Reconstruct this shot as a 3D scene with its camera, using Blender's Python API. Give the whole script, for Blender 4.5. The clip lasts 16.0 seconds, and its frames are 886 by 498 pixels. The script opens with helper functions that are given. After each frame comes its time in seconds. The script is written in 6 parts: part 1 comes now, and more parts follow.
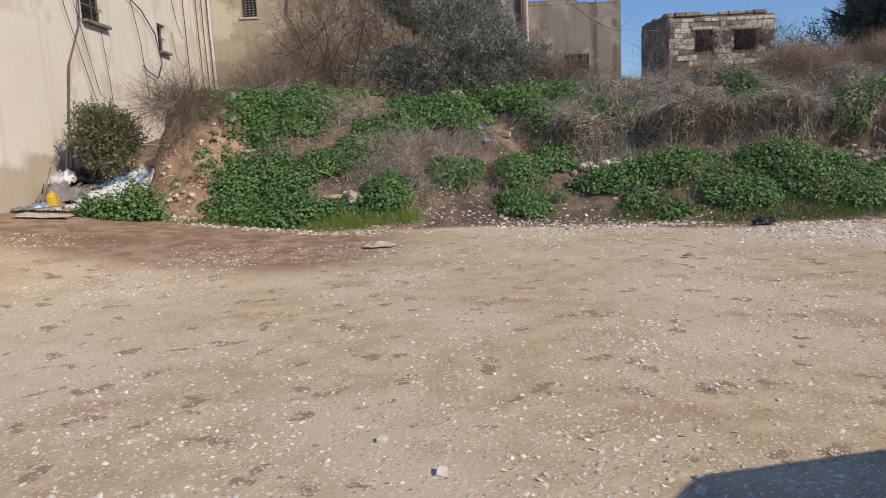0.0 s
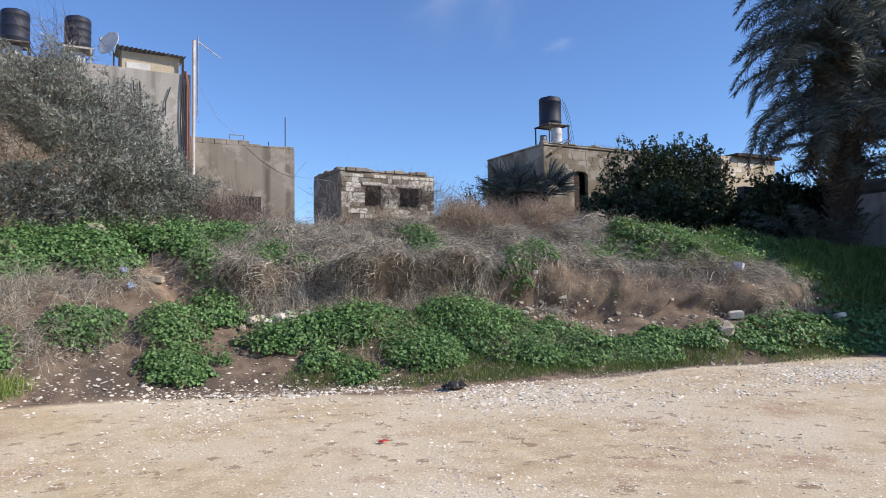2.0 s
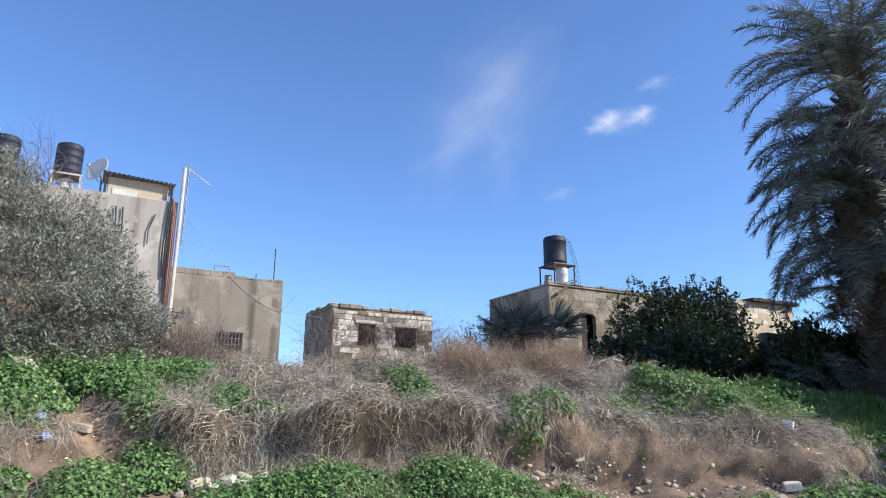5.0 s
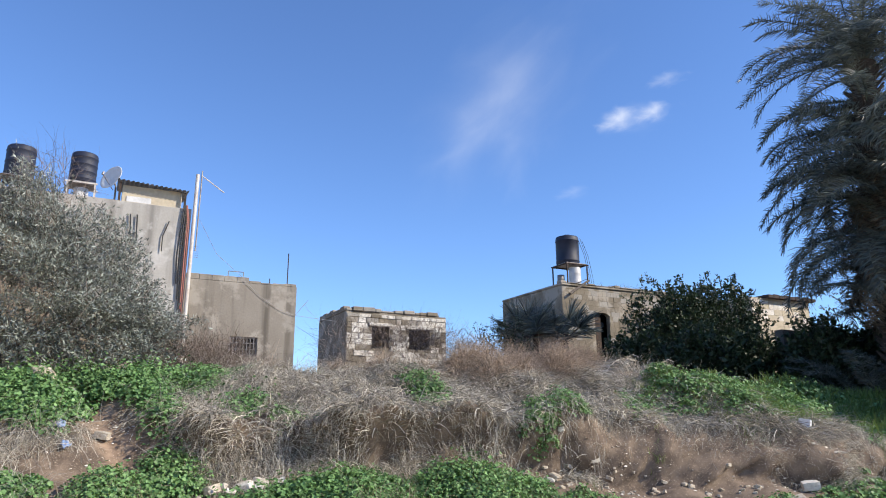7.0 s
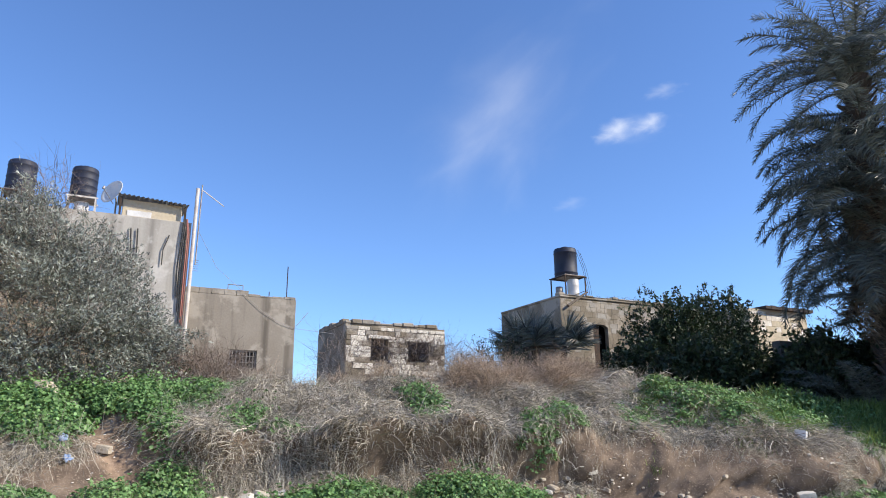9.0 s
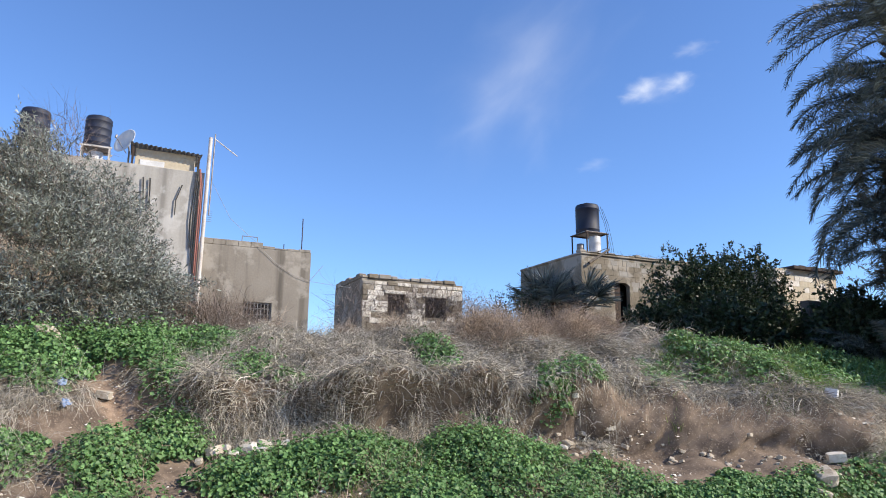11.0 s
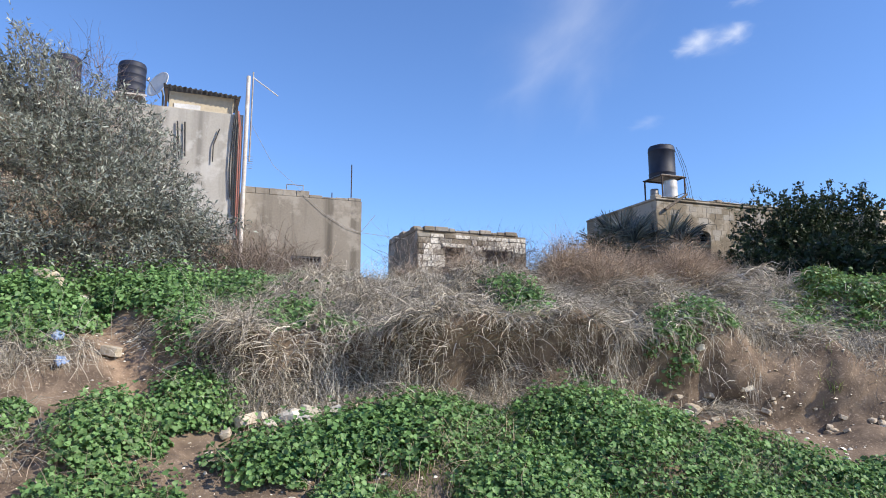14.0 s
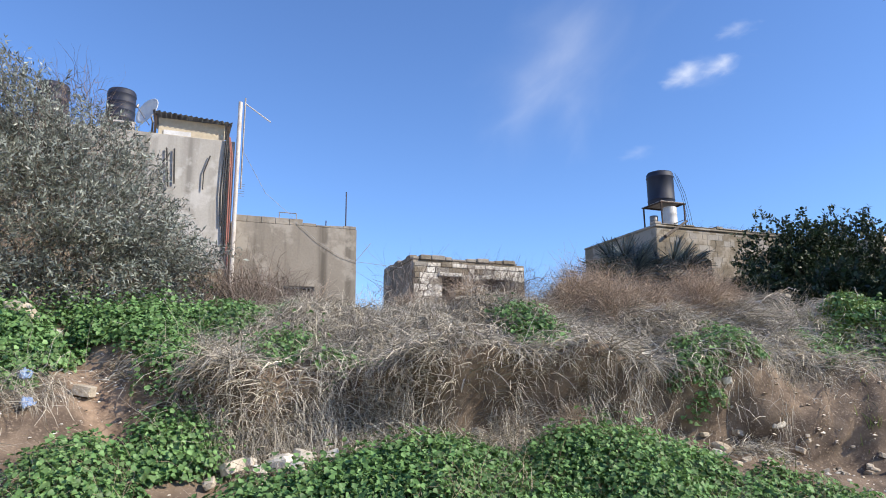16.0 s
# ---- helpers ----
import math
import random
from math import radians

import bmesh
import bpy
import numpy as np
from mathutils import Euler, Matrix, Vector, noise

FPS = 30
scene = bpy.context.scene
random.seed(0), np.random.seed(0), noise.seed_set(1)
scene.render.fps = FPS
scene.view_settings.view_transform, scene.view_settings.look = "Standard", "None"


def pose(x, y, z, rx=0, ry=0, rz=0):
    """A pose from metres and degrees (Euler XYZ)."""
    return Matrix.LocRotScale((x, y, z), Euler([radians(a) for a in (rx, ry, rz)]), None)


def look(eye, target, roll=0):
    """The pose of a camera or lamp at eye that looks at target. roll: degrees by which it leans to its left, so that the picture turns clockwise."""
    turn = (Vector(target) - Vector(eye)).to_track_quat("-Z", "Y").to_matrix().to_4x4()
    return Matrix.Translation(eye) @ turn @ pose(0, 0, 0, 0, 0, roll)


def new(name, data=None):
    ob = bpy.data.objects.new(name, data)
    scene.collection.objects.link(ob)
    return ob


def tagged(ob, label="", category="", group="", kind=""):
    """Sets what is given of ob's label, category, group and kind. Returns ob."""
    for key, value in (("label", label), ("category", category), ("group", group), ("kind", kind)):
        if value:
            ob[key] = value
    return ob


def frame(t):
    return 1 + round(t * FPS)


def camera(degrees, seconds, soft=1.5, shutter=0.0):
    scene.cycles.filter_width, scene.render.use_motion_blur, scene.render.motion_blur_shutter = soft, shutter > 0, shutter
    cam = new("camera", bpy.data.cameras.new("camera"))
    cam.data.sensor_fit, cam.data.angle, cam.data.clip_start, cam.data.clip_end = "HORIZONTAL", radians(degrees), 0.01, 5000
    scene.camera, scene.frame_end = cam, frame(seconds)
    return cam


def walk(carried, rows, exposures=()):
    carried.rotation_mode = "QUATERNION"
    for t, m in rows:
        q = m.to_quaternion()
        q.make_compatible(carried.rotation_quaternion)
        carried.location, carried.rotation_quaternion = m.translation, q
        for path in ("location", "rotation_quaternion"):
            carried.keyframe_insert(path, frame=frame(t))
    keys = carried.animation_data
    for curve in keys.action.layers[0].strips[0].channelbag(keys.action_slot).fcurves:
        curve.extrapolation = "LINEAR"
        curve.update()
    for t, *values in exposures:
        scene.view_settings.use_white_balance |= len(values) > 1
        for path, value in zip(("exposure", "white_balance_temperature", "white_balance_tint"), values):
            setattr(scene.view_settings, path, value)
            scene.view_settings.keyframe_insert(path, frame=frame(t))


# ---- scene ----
cam = camera(65.4, 16.0, soft=1.0)
PATH = [
    (0, (0.435, -0.048, 1.493), (0.449, 1.929, 1.19), -2.8),
    (0.5, (0.384, 0.456, 1.53), (0.569, 2.442, 1.387), -3.5),
    (1, (0.401, 0.913, 1.544), (0.985, 2.826, 1.565), -1.1),
    (1.5, (0.606, 1.362, 1.541), (1.31, 3.234, 1.588), -0.2),
    (2, (0.841, 1.878, 1.572), (1.766, 3.649, 1.657), -0.7),
    (2.5, (0.999, 2.194, 1.59), (2.054, 3.883, 1.778), -0.1),
    (3, (1.325, 2.623, 1.592), (2.328, 4.338, 1.82), -0.2),
    (3.5, (1.576, 2.928, 1.638), (2.587, 4.616, 2.0), -1.0),
    (4, (1.75, 3.292, 1.669), (2.728, 4.988, 2.075), -0.7),
    (4.5, (1.814, 3.476, 1.698), (2.779, 5.16, 2.182), -0.3),
    (5, (1.836, 3.535, 1.725), (2.73, 5.256, 2.216), 0.5),
    (7.5, (1.816, 3.493, 1.762), (2.677, 5.229, 2.256), -0.2),
    (8, (1.805, 3.509, 1.757), (2.669, 5.242, 2.256), -0.1),
    (8.5, (1.807, 3.51, 1.758), (2.666, 5.246, 2.257), 0.0),
    (9, (1.77, 3.36, 1.764), (2.631, 5.087, 2.289), -0.4),
    (11.3, (2.185, 4.09, 1.662), (3.002, 5.872, 2.059), 0.7),
    (11.5, (2.173, 4.27, 1.694), (3.024, 6.039, 2.078), -0.2),
    (12, (2.35, 4.583, 1.644), (3.099, 6.395, 2.039), -0.4),
    (12.5, (2.439, 4.94, 1.631), (3.122, 6.785, 1.992), 0.1),
    (13, (2.516, 5.337, 1.581), (3.214, 7.171, 1.967), -0.2),
    (13.5, (2.706, 5.757, 1.566), (3.342, 7.621, 1.913), -0.6),
    (14, (2.756, 6.185, 1.542), (3.446, 8.036, 1.855), -0.0),
    (14.5, (2.809, 6.521, 1.622), (3.471, 8.369, 2.008), -1.0),
    (15, (2.89, 6.725, 1.591), (3.502, 8.586, 1.996), -0.2),
    (15.5, (2.892, 6.792, 1.598), (3.579, 8.625, 2.006), -0.4),
    (16, (2.845, 6.825, 1.603), (3.549, 8.654, 2.002), -0.5),
]
walk(cam, [(t, look(eye, target, roll)) for t, eye, target, roll in PATH],
     exposures=[(0.0, -0.65, 6900, 13), (0.6, -0.50, 6850, 13), (1.1, -0.46, 6850, 16), (1.6, -0.28, 6550, 12), (2.5, 0.05, 6500, 11), (4.5, 0.25, 6500, 10), (16.0, 0.25, 6500, 10)])

# ---- world and sun ----
SUN_DIR = Vector((0.62, -0.54, 0.57)).normalized()
world = bpy.data.worlds.new("sky")
scene.world = world
world.use_nodes = True
wn, wl = world.node_tree.nodes, world.node_tree.links
wn.clear()
sky = wn.new("ShaderNodeTexSky")
sky.sky_type, sky.sun_disc = "NISHITA", False
sky.sun_elevation = math.asin(SUN_DIR.z)
sky.sun_rotation = math.atan2(SUN_DIR.x, SUN_DIR.y)
sky.air_density, sky.dust_density, sky.ozone_density = 1.0, 0.0, 3.0
out = wn.new("ShaderNodeOutputWorld")
bg = wn.new("ShaderNodeBackground")
bg.inputs["Strength"].default_value = 0.13


def cloud(colour, centre, along, half, thick, soft, cover, scale):
    """Lay one cloud into the sky: an oval of noise round a direction, stretched along another."""
    c = Vector(centre).normalized()
    e1 = Vector(along) - Vector(along).dot(c) * c
    e1.normalize()
    e2 = c.cross(e1)
    tc = wn.new("ShaderNodeTexCoord")

    def dot(v, k):
        q = wn.new("ShaderNodeVectorMath")
        q.operation = "DOT_PRODUCT"
        q.inputs[1].default_value = tuple(v / k)
        wl.new(tc.outputs["Generated"], q.inputs[0])
        return q.outputs["Value"]
    xy = wn.new("ShaderNodeCombineXYZ")
    wl.new(dot(e1, half), xy.inputs[0])
    wl.new(dot(e2, thick), xy.inputs[1])
    ln = wn.new("ShaderNodeVectorMath")
    ln.operation = "LENGTH"
    wl.new(xy.outputs[0], ln.inputs[0])
    no = wn.new("ShaderNodeTexNoise")
    no.inputs["Scale"].default_value, no.inputs["Detail"].default_value, no.inputs["Distortion"].default_value = scale, 5, 0.4
    wl.new(xy.outputs[0], no.inputs["Vector"])
    su = wn.new("ShaderNodeMath")
    su.operation = "MULTIPLY_ADD"
    su.inputs[1].default_value = -1.6
    wl.new(no.outputs[0], su.inputs[0])
    wl.new(ln.outputs["Value"], su.inputs[2])
    mr = wn.new("ShaderNodeMapRange")
    mr.interpolation_type = "SMOOTHSTEP"
    mr.inputs["From Min"].default_value, mr.inputs["From Max"].default_value = 0.2, 0.2 - soft
    mr.inputs["To Max"].default_value = cover
    wl.new(su.outputs[0], mr.inputs["Value"])
    front = wn.new("ShaderNodeMath")
    front.operation = "GREATER_THAN"
    front.inputs[1].default_value = 0.0
    wl.new(dot(c, 1.0), front.inputs[0])
    f = wn.new("ShaderNodeMath")
    f.operation = "MULTIPLY"
    wl.new(mr.outputs[0], f.inputs[0])
    wl.new(front.outputs[0], f.inputs[1])
    mx = wn.new("ShaderNodeMix")
    mx.data_type = "RGBA"
    mx.inputs[7].default_value = (7.2, 7.4, 7.8, 1)
    wl.new(f.outputs[0], mx.inputs[0])
    wl.new(colour, mx.inputs[6])
    return mx.outputs[2]


deep = wn.new("ShaderNodeHueSaturation")
deep.inputs["Saturation"].default_value = 0.95
wl.new(sky.outputs[0], deep.inputs["Color"])
haze = wn.new("ShaderNodeMix")
haze.data_type, haze.blend_type = "RGBA", "MULTIPLY"
haze.inputs[0].default_value = 1.0
haze.inputs[7].default_value = (0.80, 1.04, 1.42, 1)
wl.new(deep.outputs[0], haze.inputs[6])
tone = haze.outputs[2]
for spec in (((0.610, 0.680, 0.407), (0.35, -0.34, 0.06), 0.036, 0.021, 1.7, 0.85, 1.1), ((0.642, 0.647, 0.411), (0.35, -0.34, 0.08), 0.028, 0.017, 1.7, 0.75, 1.1),
             ((0.626, 0.664, 0.406), (0.35, -0.34, 0.05), 0.055, 0.026, 2.0, 0.22, 1.2),
             ((0.643, 0.621, 0.448), (0.35, -0.34, 0.05), 0.030, 0.013, 1.4, 0.22, 1.4), ((0.579, 0.751, 0.318), (0.35, -0.34, 0.05), 0.030, 0.012, 1.4, 0.14, 1.2),
             ((0.482, 0.752, 0.450), (0.10, -0.12, 0.12), 0.150, 0.052, 2.2, 0.30, 1.1), ((0.470, 0.762, 0.445), (0.10, -0.12, 0.12), 0.20, 0.115, 2.4, 0.22, 1.5),
             ((0.500, 0.775, 0.385), (-0.03, -0.1, 0.12), 0.09, 0.05, 2.0, 0.15, 1.2), ((0.440, 0.800, 0.405), (0.10, -0.05, 0.12), 0.07, 0.05, 2.0, 0.13, 1.2)):
    tone = cloud(tone, *spec)
wl.new(tone, bg.inputs[0])
wl.new(bg.outputs[0], out.inputs[0])
lamp = bpy.data.lights.new("sun", "SUN")
lamp.energy, lamp.angle, lamp.color = 5.0, radians(0.5), (1.0, 0.91, 0.77)
sun = new("sun", lamp)
sun.matrix_world = look(SUN_DIR * 60, (0, 0, 0))

# ---- materials ----
def material(name, base, dark=None, scale=3.0, fine=40.0, rough=0.9, bump=0.3, metal=0.0, island=0.0, mix=0.6, streak=0.0, patch=None, tide=None):
    """Base colour varied by a coarse and a fine noise towards a second colour, with bump."""
    m = bpy.data.materials.new(name)
    m.use_nodes = True
    n, l = m.node_tree.nodes, m.node_tree.links
    b = n["Principled BSDF"]
    dark = dark or tuple(c * 0.6 for c in base)
    geo = n.new("ShaderNodeNewGeometry")
    n1, n2 = n.new("ShaderNodeTexNoise"), n.new("ShaderNodeTexNoise")
    n1.inputs["Scale"].default_value, n2.inputs["Scale"].default_value = scale, fine
    n1.inputs["Detail"].default_value, n2.inputs["Detail"].default_value = 5, 3
    for q in (n1, n2):
        l.new(geo.outputs["Position"], q.inputs["Vector"])
    add = n.new("ShaderNodeMath")
    add.operation = "MULTIPLY_ADD"
    add.inputs[1].default_value, add.inputs[2].default_value = 0.4, 0.0
    l.new(n2.outputs[0], add.inputs[0])
    s2 = n.new("ShaderNodeMath")
    s2.operation = "MULTIPLY_ADD"
    s2.inputs[1].default_value = 0.6
    l.new(n1.outputs[0], s2.inputs[0])
    l.new(add.outputs[0], s2.inputs[2])
    ramp = n.new("ShaderNodeMapRange")
    ramp.inputs["From Min"].default_value, ramp.inputs["From Max"].default_value = 0.5 - 0.25 * mix, 0.5 + 0.25 * mix
    l.new(s2.outputs[0], ramp.inputs["Value"])
    cm = n.new("ShaderNodeMix")
    cm.data_type = "RGBA"
    cm.inputs[6].default_value, cm.inputs[7].default_value = (*dark, 1), (*base, 1)
    l.new(ramp.outputs[0], cm.inputs[0])
    col = cm.outputs[2]
    if streak:
        mp = n.new("ShaderNodeMapping")
        mp.inputs["Scale"].default_value = (2.6, 2.6, 0.16)
        l.new(geo.outputs["Position"], mp.inputs["Vector"])
        n3 = n.new("ShaderNodeTexNoise")
        n3.inputs["Scale"].default_value, n3.inputs["Detail"].default_value = 1.0, 6
        l.new(mp.outputs[0], n3.inputs["Vector"])
        r3 = n.new("ShaderNodeMapRange")
        r3.inputs["From Min"].default_value, r3.inputs["From Max"].default_value, r3.inputs["To Max"].default_value = 0.52, 0.72, streak
        l.new(n3.outputs[0], r3.inputs["Value"])
        c3 = n.new("ShaderNodeMix")
        c3.data_type = "RGBA"
        c3.inputs[7].default_value = (*[c * 0.55 for c in dark], 1)
        l.new(r3.outputs[0], c3.inputs[0])
        l.new(col, c3.inputs[6])
        col = c3.outputs[2]
    def overlay(mask, tint, colour):
        q = n.new("ShaderNodeMix")
        q.data_type = "RGBA"
        q.inputs[7].default_value = (*tint, 1)
        l.new(mask, q.inputs[0])
        l.new(colour, q.inputs[6])
        return q.outputs[2]

    if patch:
        # pale or dark patches of another coat with ragged borders
        p4 = n.new("ShaderNodeTexNoise")
        p4.inputs["Scale"].default_value, p4.inputs["Detail"].default_value, p4.inputs["Roughness"].default_value = patch[0], 7, 0.6
        l.new(geo.outputs["Position"], p4.inputs["Vector"])
        r4 = n.new("ShaderNodeMapRange")
        r4.inputs["From Min"].default_value, r4.inputs["From Max"].default_value, r4.inputs["To Max"].default_value = patch[1], patch[2], patch[4]
        l.new(p4.outputs[0], r4.inputs["Value"])
        col = overlay(r4.outputs[0], patch[3], col)
    if tide:
        # flaking stain with a ragged upper border
        sep = n.new("ShaderNodeSeparateXYZ")
        l.new(geo.outputs["Position"], sep.inputs[0])
        p5 = n.new("ShaderNodeTexNoise")
        p5.inputs["Scale"].default_value, p5.inputs["Detail"].default_value = 0.8, 6
        l.new(geo.outputs["Position"], p5.inputs["Vector"])
        w5 = n.new("ShaderNodeMath")
        w5.operation = "MULTIPLY_ADD"
        w5.inputs[1].default_value = tide[2]
        l.new(p5.outputs[0], w5.inputs[0])
        l.new(sep.outputs[2], w5.inputs[2])
        r5 = n.new("ShaderNodeMapRange")
        r5.inputs["From Min"].default_value, r5.inputs["From Max"].default_value, r5.inputs["To Max"].default_value = tide[0] + 0.1, tide[0] - 0.1, tide[3]
        l.new(w5.outputs[0], r5.inputs["Value"])
        col = overlay(r5.outputs[0], tide[1], col)
    if island:
        hsv = n.new("ShaderNodeHueSaturation")
        mr = n.new("ShaderNodeMapRange")
        mr.inputs["To Min"].default_value, mr.inputs["To Max"].default_value = 1 - island, 1 + island
        l.new(geo.outputs["Random Per Island"], mr.inputs["Value"])
        l.new(mr.outputs[0], hsv.inputs["Value"])
        l.new(col, hsv.inputs["Color"])
        col = hsv.outputs[0]
    l.new(col, b.inputs["Base Color"])
    b.inputs["Roughness"].default_value, b.inputs["Metallic"].default_value = rough, metal
    if bump:
        bp = n.new("ShaderNodeBump")
        bp.inputs["Strength"].default_value, bp.inputs["Distance"].default_value = bump, 0.02
        l.new(s2.outputs[0], bp.inputs["Height"])
        l.new(bp.outputs[0], b.inputs["Normal"])
    return m


M_PLASTER = material("weathered_plaster", (0.55, 0.475, 0.36), (0.33, 0.265, 0.19), 0.55, 14, mix=1.3, streak=0.7, patch=(0.45, 0.50, 0.54, (0.66, 0.59, 0.47), 0.75), tide=(6.6, (0.33, 0.26, 0.175), 1.6, 0.55))
M_CEMENT = material("grey_cement_render", (0.335, 0.30, 0.25), (0.20, 0.172, 0.138), 0.9, 18, mix=1.1, streak=0.9, patch=(1.3, 0.54, 0.62, (0.43, 0.39, 0.33), 0.6))
M_UPPER = material("pale_grey_render", (0.50, 0.475, 0.43), (0.33, 0.305, 0.265), 0.8, 20, mix=1.2, streak=0.7, patch=(1.2, 0.53, 0.60, (0.58, 0.56, 0.52), 0.6))
M_SHEET = material("weathered_roof_sheet", (0.30, 0.29, 0.28), (0.15, 0.14, 0.13), 3, 40, rough=0.6, metal=0.2)
M_WIRE = material("pale_wire", (0.42, 0.41, 0.40), (0.30, 0.29, 0.28), 5, 50, rough=0.6)
M_WHITEWALL = material("cream_limewash", (0.93, 0.89, 0.81), (0.76, 0.67, 0.53), 0.5, 12, mix=1.3, streak=0.35, patch=(0.5, 0.53, 0.57, (0.62, 0.52, 0.38), 0.5), tide=(2.5, (0.46, 0.36, 0.25), 1.9, 0.7))
# stained limewash, its base darkened to put the wall's shade into the colour
M_YARDWALL = material("stained_shade_toned_wall", (0.60, 0.55, 0.48), (0.40, 0.35, 0.29), 0.8, 14, mix=1.2, streak=0.5, patch=(1.1, 0.52, 0.6, (0.70, 0.65, 0.56), 0.6))
M_BEIGE = material("beige_plaster", (0.62, 0.53, 0.38), (0.45, 0.38, 0.28), 0.5, 10)
M_STONE = material("pale_limestone", (0.90, 0.85, 0.76), (0.50, 0.44, 0.36), 2.6, 22, mix=0.7)
M_GREYSTONE = material("lichened_grey_stone", (0.46, 0.42, 0.36), (0.20, 0.18, 0.15), 2.4, 22, mix=1.0)
M_MORTAR = material("grey_mortar", (0.20, 0.17, 0.135), (0.08, 0.07, 0.055), 2.0, 25)
M_OLDSTONE = material("old_brown_stone", (0.33, 0.275, 0.20), (0.12, 0.10, 0.072), 1.7, 14, mix=1.2, patch=(0.9, 0.52, 0.58, (0.47, 0.42, 0.35), 0.6))
M_TANK = material("black_polyethylene", (0.020, 0.025, 0.048), (0.013, 0.016, 0.03), 3, 30, rough=0.62, bump=0.05)
M_WHITEPLASTIC = material("white_plastic", (0.75, 0.74, 0.72), (0.55, 0.53, 0.50), 3, 30, rough=0.5, bump=0.05)
M_STEEL = material("grey_steel", (0.35, 0.34, 0.33), (0.18, 0.15, 0.13), 6, 60, rough=0.55, metal=0.6)
M_RUST = material("rusty_iron", (0.09, 0.055, 0.04), (0.03, 0.025, 0.02), 6, 60, rough=0.8, metal=0.3)
M_REDPIPE = material("faded_red_pipe", (0.44, 0.17, 0.125), (0.30, 0.13, 0.10), 4, 40, rough=0.6)
# near-black that stands for the shade inside rooms
M_DARK = material("painted_interior_shade", (0.02, 0.018, 0.016), (0.01, 0.01, 0.01), 2, 20)
M_CABLE = material("black_cable", (0.03, 0.028, 0.026), (0.02, 0.02, 0.02), 5, 50, rough=0.6)
M_WHITESTEEL = material("white_painted_pole", (0.72, 0.68, 0.62), (0.50, 0.42, 0.35), 4, 30, rough=0.5)


def leaf_material(name, base, other, rough=0.5, glow=0.35, spread=0.35):
    """Leaf or stalk: colour differs from piece to piece, with some light passing through."""
    m = bpy.data.materials.new(name)
    m.use_nodes = True
    n, l = m.node_tree.nodes, m.node_tree.links
    b, out = n["Principled BSDF"], n["Material Output"]
    geo = n.new("ShaderNodeNewGeometry")
    big = n.new("ShaderNodeTexNoise")
    big.inputs["Scale"].default_value = 1.3
    l.new(geo.outputs["Position"], big.inputs["Vector"])
    add = n.new("ShaderNodeMath")
    add.operation = "MULTIPLY_ADD"
    add.inputs[1].default_value = 0.6
    l.new(geo.outputs["Random Per Island"], add.inputs[0])
    half = n.new("ShaderNodeMath")
    half.operation = "MULTIPLY_ADD"
    half.inputs[1].default_value, half.inputs[2].default_value = 0.9, -0.25
    l.new(big.outputs[0], half.inputs[0])
    l.new(half.outputs[0], add.inputs[2])
    cm = n.new("ShaderNodeMix")
    cm.data_type = "RGBA"
    cm.inputs[6].default_value, cm.inputs[7].default_value = (*base, 1), (*other, 1)
    l.new(add.outputs[0], cm.inputs[0])
    hsv = n.new("ShaderNodeHueSaturation")
    mul = n.new("ShaderNodeMath")
    mul.operation = "MULTIPLY"
    mul.inputs[1].default_value = 7.31
    fr = n.new("ShaderNodeMath")
    fr.operation = "FRACT"
    l.new(geo.outputs["Random Per Island"], mul.inputs[0])
    l.new(mul.outputs[0], fr.inputs[0])
    mr = n.new("ShaderNodeMapRange")
    mr.inputs["To Min"].default_value, mr.inputs["To Max"].default_value = 1 - spread, 1 + spread
    l.new(fr.outputs[0], mr.inputs["Value"])
    l.new(mr.outputs[0], hsv.inputs["Value"])
    l.new(cm.outputs[2], hsv.inputs["Color"])
    l.new(hsv.outputs[0], b.inputs["Base Color"])
    b.inputs["Roughness"].default_value = rough
    tr = n.new("ShaderNodeBsdfTranslucent")
    l.new(hsv.outputs[0], tr.inputs["Color"])
    mx = n.new("ShaderNodeMixShader")
    mx.inputs[0].default_value = glow
    l.new(b.outputs[0], mx.inputs[1])
    l.new(tr.outputs[0], mx.inputs[2])
    l.new(mx.outputs[0], out.inputs["Surface"])
    return m


M_MALLOW = leaf_material("mallow_leaf", (0.08, 0.18, 0.05), (0.225, 0.37, 0.135), 0.55, 0.28, 0.42)
# two grass tones: the first darkened for shade, the second brightened for sun
M_GRASS = leaf_material("shade_toned_grass", (0.06, 0.125, 0.025), (0.18, 0.245, 0.06), 0.5)
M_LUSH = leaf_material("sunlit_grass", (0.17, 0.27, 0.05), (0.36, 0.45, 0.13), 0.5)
M_DRY = leaf_material("dry_stalk", (0.205, 0.178, 0.14), (0.70, 0.64, 0.53), 0.75, 0.1, 0.55)
M_BROWN = leaf_material("brown_broom", (0.22, 0.16, 0.115), (0.57, 0.45, 0.34), 0.85, 0.12, 0.5)
M_TWIG = leaf_material("bare_twig", (0.13, 0.095, 0.075), (0.26, 0.20, 0.16), 0.85, 0.0, 0.4)
M_OLIVE = leaf_material("olive_leaf", (0.06, 0.073, 0.055), (0.39, 0.42, 0.365), 0.45, 0.15, 0.5)
M_CITRUS = leaf_material("dark_glossy_leaf", (0.018, 0.035, 0.014), (0.045, 0.075, 0.03), 0.55, 0.15, 0.4)
M_FROND = leaf_material("palm_leaflet", (0.048, 0.058, 0.05), (0.22, 0.245, 0.205), 0.42, 0.3, 0.4)
